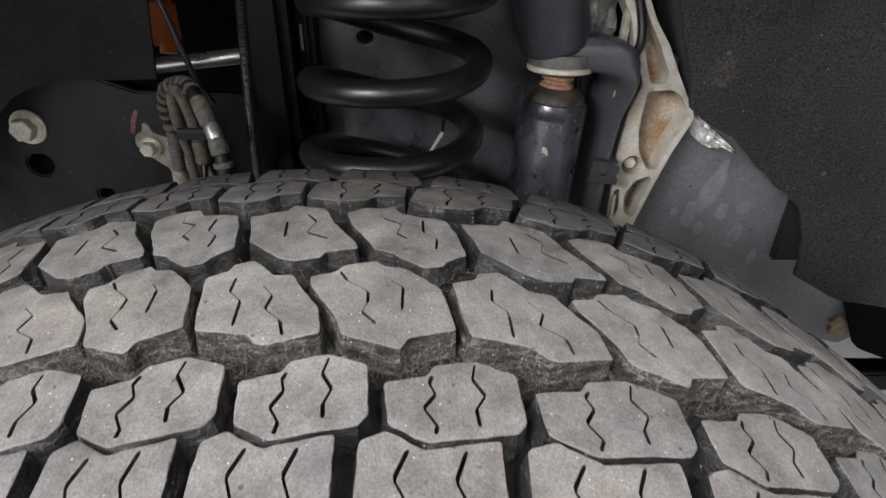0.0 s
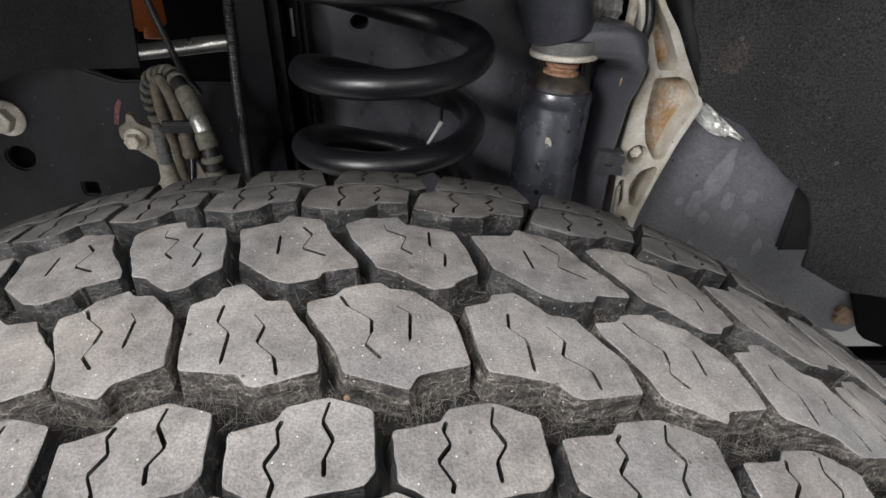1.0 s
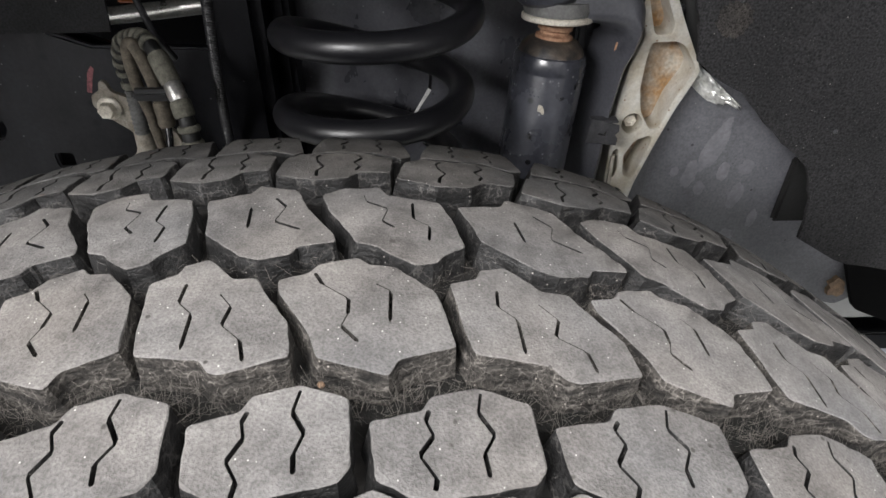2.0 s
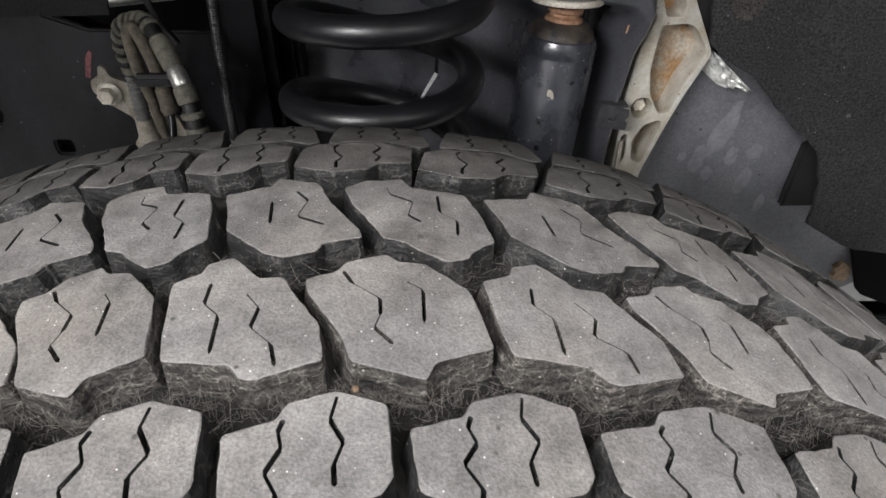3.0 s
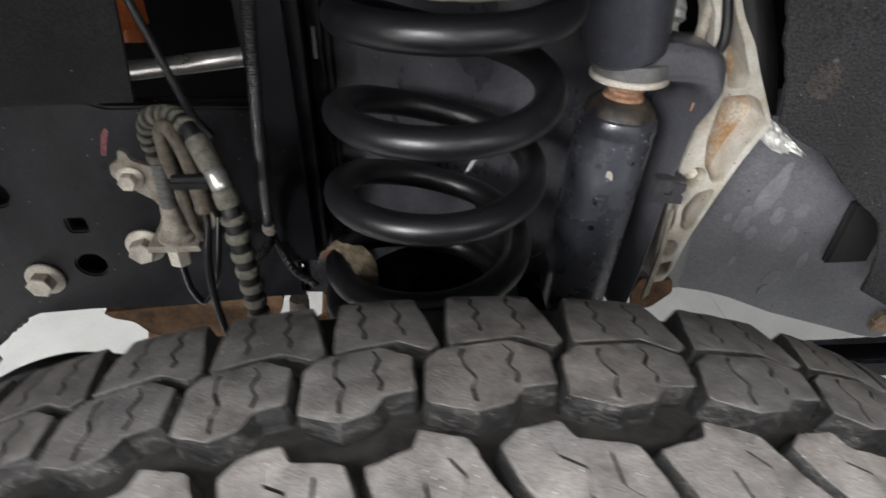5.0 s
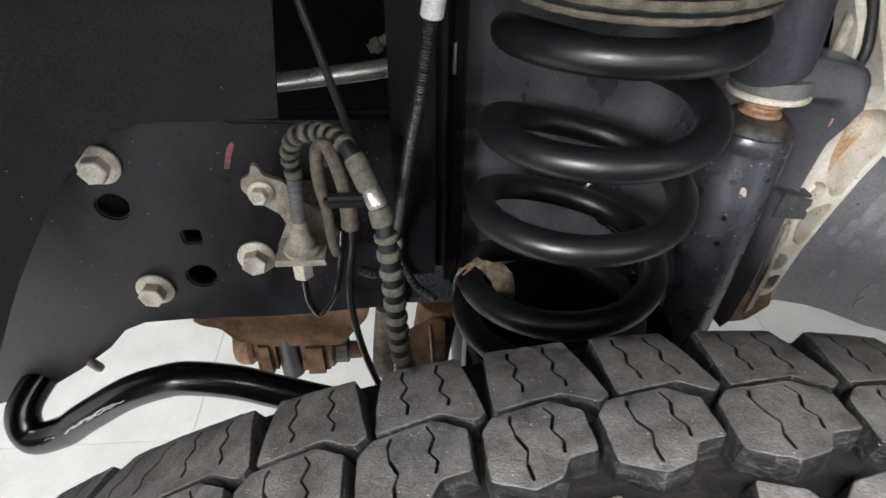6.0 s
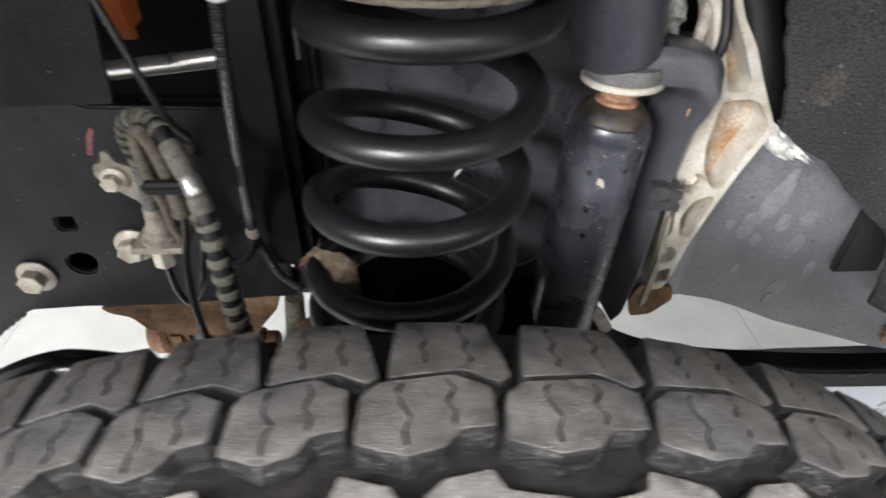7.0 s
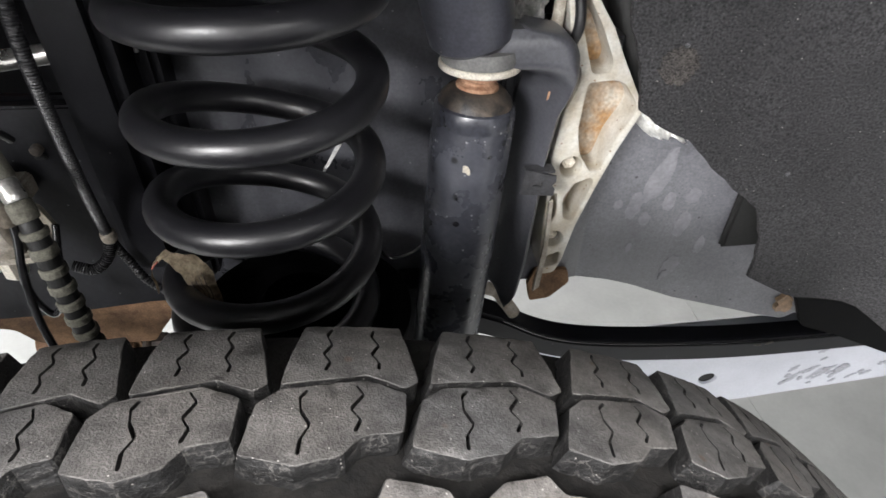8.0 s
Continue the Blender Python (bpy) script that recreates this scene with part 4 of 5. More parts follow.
sleeve(HP, at_knot(7.3), at_knot(8.1), 0.0068, "steel_ferrule", BRIGHT, brake_hose, "bright steel ferrule")
sleeve(HP, at_knot(8.1), at_knot(9.2), 0.0077, "crimp_sleeve", HOSE_DUST, brake_hose, "grey crimped sleeve")

abs_cable = thing("sensor_cable", (-0.15, 0.31, 0.57), "grey wheel sensor cable with plastic connector", "cable", moved=(-0.007, -0.016, 0.008))
ip = spline([(-0.1585, 0.328, 0.690), (-0.1602, 0.324, 0.7062), (-0.1600, 0.321, 0.7284), (-0.1632, 0.319, 0.7600), (-0.1615, 0.316, 0.784), (-0.1545, 0.312, 0.789), (-0.1480, 0.310, 0.770), (-0.1440, 0.308, 0.745)], 10)
part("upper_loop", tube(ip, lambda f: 0.0038 + 0.0008 * min(1.0, max(0.0, (f - 0.25) * 6)), 14), TAN_HOSE, abs_cable, "tan soiled rubber loop")
part("connector", lathe([(0.0058, 0), (0.0066, 0.0015), (0.0066, 0.004), (0.0060, 0.005), (0.0060, 0.018), (0.0052, 0.020)], (-0.1436, 0.308, 0.7275), (-0.03, 0, 1), 18), TAN_HOSE, abs_cable, "tan plastic connector")
part("retainer", box(-0.1580, -0.1290, 0.291, 0.3015, 0.7530, 0.7620, 0.003), CABLE, abs_cable, "black plastic retainer")
part("wire", tube(spline([(-0.1430, 0.308, 0.7285), (-0.1435, 0.304, 0.7150), (-0.1460, 0.299, 0.6980), (-0.1475, 0.293, 0.6730), (-0.1440, 0.284, 0.6500), (-0.1365, 0.276, 0.620), (-0.122, 0.272, 0.57)]), 0.0027, 12), BLACK_WIRE, abs_cable)
steel_line = thing("brake_pipe", (-0.18, 0.35, 0.6), "thin black steel brake pipe bent in a loop", "brake pipe", moved=(-0.0105, 0, -0.005))
part("pipe", tube(spline([(-0.190, 0.344, 0.655), (-0.1905, 0.345, 0.640), (-0.1892, 0.345, 0.6225), (-0.1810, 0.345, 0.6084), (-0.1664, 0.345, 0.6319), (-0.1605, 0.346, 0.655), (-0.156, 0.36, 0.69)]), 0.0028, 12), BLACK_WIRE, steel_line)

conduit = thing("corrugated_conduit", (-0.1, 0.31, 0.66), "black corrugated cable conduit clipped to the tower", "conduit")
CP = spline([(-0.084, 0.283, 0.932), (-0.0925, 0.286, 0.890), (-0.0970, 0.289, 0.860), (-0.1010, 0.2945, 0.830), (-0.1060, 0.304, 0.800), (-0.1105, 0.313, 0.770), (-0.1145, 0.322, 0.740), (-0.1172, 0.3285, 0.720), (-0.1200, 0.3355, 0.700), (-0.1215, 0.3400, 0.687)], 24)
part("ribbed_tube", tube([along(CP, k / 840) for k in range(841)], lambda f: 0.0040 + 0.0004 * math.sin(f * 840), 10), CABLE, conduit)
part("lower_tube", tube(spline([(-0.1215, 0.3400, 0.687), (-0.1195, 0.3420, 0.672), (-0.1145, 0.3420, 0.657), (-0.1055, 0.3380, 0.640), (-0.088, 0.332, 0.628)], 24), lambda f: 0.0033 + 0.0005 * math.sin(f * 170), 10), CABLE, conduit)
part("joint_band", lathe([(0.0046, 0), (0.0056, 0.001), (0.0060, 0.006), (0.0050, 0.009)], (-0.1212, 0.3392, 0.690), (0.05, 0.1, -1), 14), DUSTY_STEEL, conduit, "tan tape band")
part("clamp", lathe([(0.0058, 0), (0.0066, 0.001), (0.0068, 0.014), (0.0062, 0.018), (0.005, 0.019)], (-0.0940, 0.2870, 0.879), (0.14, -0.04, 1), 16), GREY_CABLE, conduit, "pale clamp sleeve")
part("side_branch", tube(spline([(-0.1215, 0.3400, 0.682), (-0.1260, 0.336, 0.668), (-0.138, 0.333, 0.659), (-0.152, 0.333, 0.664)], 24), lambda f: 0.0042 + 0.0005 * math.sin(f * 170), 10), CABLE, conduit)
part("bright_line", tube([(-0.0725, 0.3785, 0.835), (-0.0726, 0.3785, 0.812)], 0.0016, 8), BRIGHT, conduit, "thin bright upright line")

tie = thing("cable_tie", (0.05, 0.38, 0.71), "cut end of a pale plastic cable tie", "cable tie")
part("strap", plate([(0.0425, 0.707), (0.0445, 0.7065), (0.0600, 0.731), (0.0570, 0.733)], 0.380, 0.3812), GREY_CABLE, tie)
part("anchor", tube([(0.0585, 0.381, 0.732), (0.060, 0.400, 0.738), (0.060, 0.419, 0.740)], 0.0016, 8), CABLE, tie)

# ---- in the engine bay opening ----
pipe = thing("silver_pipe", (-0.2, 0.43, 0.78), "bright aluminium pipe crossing the engine bay", "pipe")
part("pipe_tube", tube(spline([(-0.50, 0.435, 0.765), (-0.35, 0.43, 0.778), (-0.25, 0.43, 0.784), (-0.16, 0.43, 0.7935), (-0.12, 0.435, 0.797)]), 0.0078, 16), BRIGHT, pipe)
thin = thing("release_cable", (-0.15, 0.3, 0.8), "thin black release cable hanging in the opening", "cable", moved=(-0.007, 0, 0))
part("cable_wire", tube(spline([(-0.172, 0.31, 0.93), (-0.162, 0.302, 0.889), (-0.152, 0.300, 0.854), (-0.140, 0.302, 0.806), (-0.136, 0.32, 0.78)]), 0.0026, 10), CABLE, thin)
orange = thing("orange_connector", (-0.27, 0.56, 0.78), "orange plastic high-voltage connector", "connector", moved=(-0.006, 0, -0.022))
part("connector_body", box(-0.285, -0.255, 0.55, 0.58, 0.800, 0.85, 0.004), ORANGE, orange)
part("connector_neck", lathe([(0.008, 0), (0.010, 0.004), (0.010, 0.012)], (-0.262, 0.55, 0.805), (0, -0.3, -1), 12), ORANGE, orange)
bay_pipe = thing("bay_hose", (-0.15, 0.6, 0.85), "black rubber hose in the engine bay", "hose")
part("hose_tube", tube(spline([(-0.27, 0.62, 0.92), (-0.22, 0.60, 0.85), (-0.17, 0.60, 0.83), (-0.13, 0.60, 0.87)]), 0.007, 14), CABLE, bay_pipe)

fitting = thing("pipe_fitting", (-0.125, 0.44, 0.815), "tan soiled pipe fitting above the silver pipe", "fitting")
part("stub", tube([(-0.138, 0.44, 0.810), (-0.116, 0.444, 0.822), (-0.098, 0.446, 0.832)], 0.0042, 14), TAN_HOSE, fitting)
part("collar", lathe([(0.004, 0), (0.0064, 0.001), (0.0064, 0.007), (0.004, 0.008)], (-0.135, 0.44, 0.8115), (0.86, 0.1, 0.48), 14), TAN_HOSE, fitting, "tan ribbed collar")
stud = thing("frame_stud", (-0.178, 0.404, 0.73), "small dull grey stud on the frame", "stud")
part("stud_head", lathe([(0.0030, 0), (0.0046, 0.001), (0.0046, 0.006), (0.0032, 0.0075), (0.001, 0.0078)], (-0.178, 0.4045, 0.729), (0, -1, 0), 14), SOILED_CAP, stud)
part("stud_clip", box(-0.183, -0.173, 0.4005, 0.4045, 0.7195, 0.7235, 0.001), CABLE, stud)

# ---- axle, rusty bracket, sway bar ----
axle = thing("front_axle", (0, 0.9, 0.36), "black front axle tube behind the wheel", "axle")
part("axle_tube", tube([(-0.013, 0.08, 0.356), (-0.013, 0.9, 0.35), (-0.013, 1.7, 0.356)], 0.042, 24), BLACK_STEEL, axle)
part("differential", lathe([(0.05, -0.16), (0.12, -0.1), (0.14, 0), (0.12, 0.1), (0.05, 0.16)], (-0.013, 1.05, 0.35), (0, 1, 0), 28), BLACK_STEEL, axle)
# added dark box that keeps bright floor out of the gap by the perch
part("gap_fill_box", box(-0.05, 0.185, 0.395, 0.45, 0.33, 0.56, 0.008), BLACK_STEEL, axle)
rusty = thing("axle_bracket", (-0.24, 0.52, 0.35), "brown rusted steel bracket with bushings below the frame", "bracket")
part("bracket_web", plate(rounded([(-0.385, 0.456), (-0.30, 0.462), (-0.185, 0.470), (-0.170, 0.477), (-0.161, 0.468), (-0.167, 0.446), (-0.188, 0.420), (-0.202, 0.400), (-0.30, 0.402), (-0.336, 0.415), (-0.352, 0.438), (-0.375, 0.445)], 0.006), 0.50, 0.512, (), 0.002), RUST, rusty)
part("bracket_top", box(-0.38, -0.172, 0.512, 0.60, 0.448, 0.456, 0.003), RUST, rusty)
part("cheek", box(-0.318, -0.291, 0.496, 0.57, 0.348, 0.412, 0.007), RUST, rusty)
part("cheek", box(-0.258, -0.222, 0.496, 0.57, 0.343, 0.406, 0.007), RUST, rusty)
part("end_lug", lathe([(0.012, 0), (0.032, 0.003), (0.036, 0.010), (0.036, 0.022), (0.030, 0.028), (0.012, 0.030)], (-0.348, 0.532, 0.388), (1, 0, 0), 24), ROD_RUST, rusty, "rounded tan rusted lug")
part("bushing", lathe([(0.013, 0), (0.0155, 0.003), (0.0155, 0.075), (0.013, 0.078)], (-0.2755, 0.515, 0.335), (0, 0, 1), 24), CABLE, rusty, "blue-black steel bushing")
part("pivot_nut", hex_bolt((-0.2215, 0.515, 0.375), (1, 0, 0), 0.022, 0.030, 0.026, 0.2), SOILED_CAP, rusty, "soiled pivot nut")
part("pivot_end", lathe([(0.012, 0), (0.012, 0.016), (0.009, 0.019), (0.004, 0.019)], (-0.196, 0.515, 0.375), (1, 0, 0), 16), RUST, rusty)
tie_rod = thing("tie_rod_boot", (-0.145, 0.48, 0.36), "tan soiled rod boot behind the wheel", "rod")
part("boot", tube([(-0.150, 0.49, 0.36), (-0.147, 0.492, 0.41), (-0.142, 0.495, 0.47)], lambda f: 0.015 - 0.003 * f, 16), TAN_HOSE, tie_rod)
knuckle_rod = thing("drag_link", (-0.05, 0.45, 0.45), "rusty drag link joining the knuckle", "rod")
part("link", tube([(-0.105, 0.44, 0.36), (-0.09, 0.44, 0.44), (-0.078, 0.44, 0.53)], 0.024, 16), RUST, knuckle_rod)

part("gusset", plate(rounded([(-0.118, 0.40), (-0.072, 0.40), (-0.0735, 0.527), (-0.085, 0.529), (-0.121, 0.506)], 0.004), 0.408, 0.414, (), 0.001), RUST, knuckle_rod)
part("strap_edge", tube([(-0.0905, 0.4055, 0.523), (-0.0880, 0.4055, 0.47), (-0.0865, 0.4055, 0.41)], 0.0013, 8), PALE_BRACKET, knuckle_rod, "tan strap edge")
sway = thing("sway_bar", (-0.4, 0.36, 0.45), "black painted sway bar with a scraped streak", "sway bar", moved=(-0.007, 0, -0.001))
SW = spline([(-0.452, 0.50, 0.487), (-0.500, 0.44, 0.472), (-0.5255, 0.385, 0.447), (-0.5150, 0.362, 0.4240), (-0.4794, 0.36, 0.4330), (-0.4474, 0.36, 0.4557), (-0.3954, 0.36, 0.4900), (-0.3508, 0.36, 0.5070), (-0.3228, 0.36, 0.5085), (-0.2799, 0.36, 0.4985), (-0.237, 0.36, 0.4790), (-0.16, 0.362, 0.446), (-0.06, 0.37, 0.415), (0.02, 0.37, 0.405)], 12)
part("bar", tube(SW, 0.0172, 24), GLOSS_BLACK, sway, smooth=60)
part("rubber_bush", lathe([(0.017, 0)] + [((0.0208, 0.0222)[k % 2], 0.002 + 0.0035 * k) for k in range(11)] + [(0.017, 0.04)], (-0.462, 0.488, 0.484), (-0.62, -0.75, -0.22), 20), SOILED_CAP, sway, "soiled ribbed bush")
part("grease_nipple", lathe([(0.004, 0), (0.005, 0.002), (0.005, 0.012), (0.0035, 0.016)], (-0.446, 0.40, 0.497), (0.7, -0.3, -0.35), 12), DUSTY_STEEL, sway, "small dull nipple")
for j, (f0, f1, wide) in enumerate(((0.285, 0.40, 0.0010), (0.33, 0.452, 0.0016), (0.40, 0.47, 0.0009))):
    streak = [along(SW, f0 + (f1 - f0) * k / 14) + Vector((0, -0.0172 * math.cos(0.62 - 0.13 * j + 0.04 * math.sin(k * 1.7 + j)), 0.0172 * math.sin(0.62 - 0.13 * j + 0.04 * math.sin(k * 1.7 + j)))) for k in range(15)]
    part("scrape", tube(streak, lambda f: wide * (0.35 + 0.65 * math.sin(f * 3.1) * (0.7 + 0.3 * math.sin(f * 40))), 6), ZINC, sway, "pale scraped streak")

# ---- control arm, fittings and lift arm on the rear side ----
arm = thing("control_arm", (0.5, 0.48, 0.33), "black steel control arm with a folded seam", "control arm")
AP = spline([(0.10, 0.475, 0.435), (0.19, 0.48, 0.418), (0.237, 0.48, 0.398), (0.288, 0.48, 0.365), (0.348, 0.48, 0.342), (0.436, 0.48, 0.326), (0.573, 0.48, 0.311), (0.705, 0.48, 0.306), (0.85, 0.48, 0.306)], 8)
bm = bmesh.new()
for dz0, dz1, y0, y1 in ((-0.016, 0.0205, 0.462, 0.494), (0.0205, 0.024, 0.4650, 0.494)):
    plate([(p.x, p.z + dz1) for p in AP] + [(p.x, p.z + dz0) for p in reversed(AP)], y0, y1, (), 0.004, bm)
part("arm_beam", bm, DARKENED_STEEL, arm)
part("seam", tube([(p.x, 0.4630, p.z + 0.0205) for p in AP[16:]], 0.0009, 6), BLACK_WIRE, arm, "thin folded seam line")
part("dry_twig", tube(spline([(0.615, 0.466, 0.316), (0.625, 0.460, 0.323), (0.634, 0.464, 0.317), (0.645, 0.459, 0.328)]), 0.0012, 6), LINT, arm, "dry twig caught on the seam")
plug = thing("breather_fitting", (0.24, 0.477, 0.42), "tan dusty elbow fitting", "fitting")
part("elbow", tube(spline([(0.205, 0.48, 0.468), (0.222, 0.477, 0.462), (0.236, 0.474, 0.448), (0.252, 0.470, 0.424)]), lambda f: 0.0085 if f < 0.35 or f > 0.6 else 0.0068, 14), DUSTY_STEEL, plug)
rust_tab = thing("rusted_tab", (0.255, 0.44, 0.53), "rusty steel tab under the cast bracket", "bracket")
part("tab", plate(rounded([(0.2484, 0.504), (0.2703, 0.5061), (0.2911, 0.5277), (0.287, 0.546), (0.25, 0.55), (0.243, 0.53)], 0.004), 0.4115, 0.4170, (), 0.001), RUST, rust_tab)
flap = thing("splash_flap", (0.65, 0.4, 0.45), "black plastic splash flap below the felt liner", "splash flap")
part("flap_sheet", plate(rounded([(0.555, 0.52), (0.575, 0.56), (0.66, 0.55), (0.80, 0.47), (0.95, 0.36), (0.95, 0.27), (0.75, 0.365), (0.66, 0.41), (0.60, 0.435)], 0.01), 0.395, 0.402, (), 0.002), MATT_BLACK, flap)
lift = thing("vehicle_lift", (1.9, -1.0, FLOOR_Z), "pale grey two-post lift with grease splashes on its arm", "vehicle lift")
LA = [(0.30, 0.10), (0.56, 0.047), (0.751, 0.054), (0.938, 0.068), (1.8, 0.13), (1.8, 0.30), (0.94, 0.262), (0.60, 0.258), (0.30, 0.262)]
beam = part("arm_beam", plate(LA, 0.55, 0.554, [circle(0.653, 0.128, 0.0125, 20, 1.25)], 0.002), LIFT_PAINT, lift)
part("beam_top", box(0.30, 1.8, 0.5545, 0.585, 0.235, 0.245, 0.002), LIFT_PAINT, lift)
# near-black sheet stands for the shade inside the beam's hole
part("hole_shade_sheet", box(0.628, 0.678, 0.5545, 0.566, 0.107, 0.149), RECESS_SHADE, lift)
rng = random.Random(11)
for k in range(34):
    sx, sz = rng.gauss(0.890, 0.045), rng.gauss(0.108, 0.020)
    part("grease_splash", plate(blob(sx, sz, rng.uniform(0.008, 0.03), rng.uniform(0.004, 0.012), rng.uniform(20, 40), 10, k, 0.4), 0.5496 - 0.00004 * k, 0.5504), LIFT_GRIME, beam, smooth=None)
part("column", box(1.78, 2.05, -1.15, -0.85, FLOOR_Z, 2.6, 0.01), LIFT_PAINT, lift)
part("swing_arm", box(1.76, 1.88, -0.86, 0.55, 0.10, 0.25, 0.008), LIFT_PAINT, lift)

# ---- wheel and tyre ----
R, KC, XC, ZC = 0.465, 1.15, -0.013, 0.356
GROOVE = 0.0105


def crown(v):
    a = abs(v)
    return R - KC * v * v - (max(0.0, a - 0.100) ** 2) * 6


STEER = radians(2.0)     # the wheel is turned a little to one side
AXLE_WAY = (-math.sin(STEER), math.cos(STEER), 0)


def on_tyre(u, v, h):
    th = u / R
    r = crown(v) + h
    x = r * math.sin(th)
    return Vector((XC + x * math.cos(STEER) - v * math.sin(STEER), x * math.sin(STEER) + v * math.cos(STEER), ZC + r * math.cos(th)))


wheel = thing("wheel", (0, 0, 0), "dusty all-terrain tyre with worn tread blocks on its rim", "truck wheel")
prof = [(0.252, 0.100), (0.255, 0.118), (0.29, 0.137), (0.35, 0.142), (0.40, 0.136), (0.425, 0.127)]
top = [(crown(v / 1000) - GROOVE, v / 1000) for v in range(-120, 121, 6)]
profile = [(r, -v) for r, v in prof] + top + [(r, v) for r, v in reversed(prof)] + [(0.265, 0.09), (0.41, 0.08), (0.43, 0.0), (0.41, -0.08), (0.265, -0.09)]
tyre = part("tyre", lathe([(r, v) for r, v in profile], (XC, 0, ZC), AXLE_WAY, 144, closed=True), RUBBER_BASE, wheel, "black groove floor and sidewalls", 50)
part("rim", lathe([(0.264, -0.10), (0.252, -0.098), (0.235, -0.06), (0.225, 0.0), (0.23, 0.06), (0.252, 0.098), (0.264, 0.10), (0.22, 0.08), (0.21, 0.0), (0.22, -0.06)], (XC, 0, ZC), AXLE_WAY, 64, closed=True), BLACK_STEEL, wheel, "black steel rim")
part("wheel_disc", lathe([(0.03, -0.04), (0.08, -0.05), (0.15, -0.03), (0.224, -0.01), (0.224, 0.0), (0.15, -0.015), (0.08, -0.03), (0.03, 0.10)], (XC, 0, ZC), AXLE_WAY, 48, closed=True), BLACK_STEEL, wheel)


def inside(p, poly):
    hit = False
    for a, b in zip(poly, poly[1:] + poly[:1]):
        if (a[1] > p[1]) != (b[1] > p[1]) and p[0] < (b[0] - a[0]) * (p[1] - a[1]) / (b[1] - a[1]) + a[0]:
            hit = not hit
    return hit


def soften(line):
    """Cuts the corners of a zigzag once, so that it waves."""
    out = [line[0]]
    for a, b in zip(line, line[1:]):
        out.append((a[0] * 0.90 + b[0] * 0.10, a[1] * 0.90 + b[1] * 0.10))
        out.append((a[0] * 0.10 + b[0] * 0.90, a[1] * 0.10 + b[1] * 0.90))
    return out + [line[-1]]


def slot(line, half):
    """A thin closed outline round a zigzag line."""
    pts = [Vector(p) for p in soften(line)]
    left, right = [], []
    wide = []
    for i in range(len(pts)):
        seg = (i - 1) // 2
        open_part = (seg + len(line)) % 2 == 0
        wide.append(half[1] if open_part else half[0])
    for i, p in enumerate(pts):
        d = (pts[min(i + 1, len(pts) - 1)] - pts[max(i - 1, 0)]).normalized()
        n = Vector((-d.y, d.x)) * wide[i] * (0.6 if i in (0, len(pts) - 1) else 1)
        left.append(tuple(p + n))
        right.append(tuple(p - n))
    return left + right[::-1]


def tread_block(outline, sipes, half, edge, seed):
    """One tread block: outline and sipes in metres along and across the tread."""
    rng = random.Random(seed)
    pts = list(outline) if area2(list(outline)) > 0 else list(reversed(outline))
    pts = rounded(offset_poly(pts, 0.0004), 0.0012, 2)
    fine = []
    for a, b in zip(pts, pts[1:] + pts[:1]):
        gap = math.dist(a, b)
        cuts = max(1, int(gap / 0.0028))
        for c in range(cuts):
            f = c / cuts
            wob = 0.00022 if c else 0.0
            fine.append((a[0] + (b[0] - a[0]) * f + rng.uniform(-wob, wob), a[1] + (b[1] - a[1]) * f + rng.uniform(-wob, wob)))
    pts = fine
    topring = [(p[0] + rng.uniform(-0.00015, 0.00015), p[1] + rng.uniform(-0.00015, 0.00015)) for p in offset_poly(pts, edge)]
    bm = bmesh.new()
    jit = lambda: rng.uniform(-0.0002, 0.0002)
    v_top = [bm.verts.new(on_tyre(u, v, jit())) for u, v in topring]
    v_mid = [bm.verts.new(on_tyre(u, v, -edge * 0.9)) for u, v in pts]
    v_low = [bm.verts.new(on_tyre(u + jit() * 3, v + jit() * 3, -GROOVE - 0.001)) for u, v in offset_poly(pts, -0.0014)]
    edges = [bm.edges.new((v_top[i - 1], v_top[i])) for i in range(len(v_top))]
    n = len(pts)
    cx, cy = sum(p[0] for p in topring) / n, sum(p[1] for p in topring) / n
    guard = offset_poly(pts, edge + 0.0011)
    slots = []
    for line in sipes:
        fine = []
        for p in line:
            q = p
            for _ in range(40):
                if inside(q, guard):
                    break
                q = (q[0] + (cx - q[0]) * 0.06, q[1] + (cy - q[1]) * 0.06)
            fine.append((q[0] + jit() * 2, q[1] + jit() * 2))
        ring = slot(fine, half)
        vs = [bm.verts.new(on_tyre(u, v, 0.0)) for u, v in ring]
        edges += [bm.edges.new((vs[i - 1], vs[i])) for i in range(len(vs))]
        slots.append((ring, vs))
    bmesh.ops.triangle_fill(bm, use_beauty=True, use_dissolve=False, edges=edges)
    for f in bm.faces:
        f.material_index = 0
    side = []
    for i in range(n):
        bm.faces.new((v_top[i - 1], v_mid[i - 1], v_mid[i], v_top[i])).material_index = 0
        side.append(bm.faces.new((v_mid[i - 1], v_low[i - 1], v_low[i], v_mid[i])))
    for ring, vs in slots:
        deep = [bm.verts.new(on_tyre(u, v, -0.006)) for u, v in ring]
        for i in range(len(vs)):
            side.append(bm.faces.new((vs[i - 1], vs[i], deep[i], deep[i - 1])))
        side.append(bm.faces.new(deep))
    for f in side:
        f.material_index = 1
    return bm


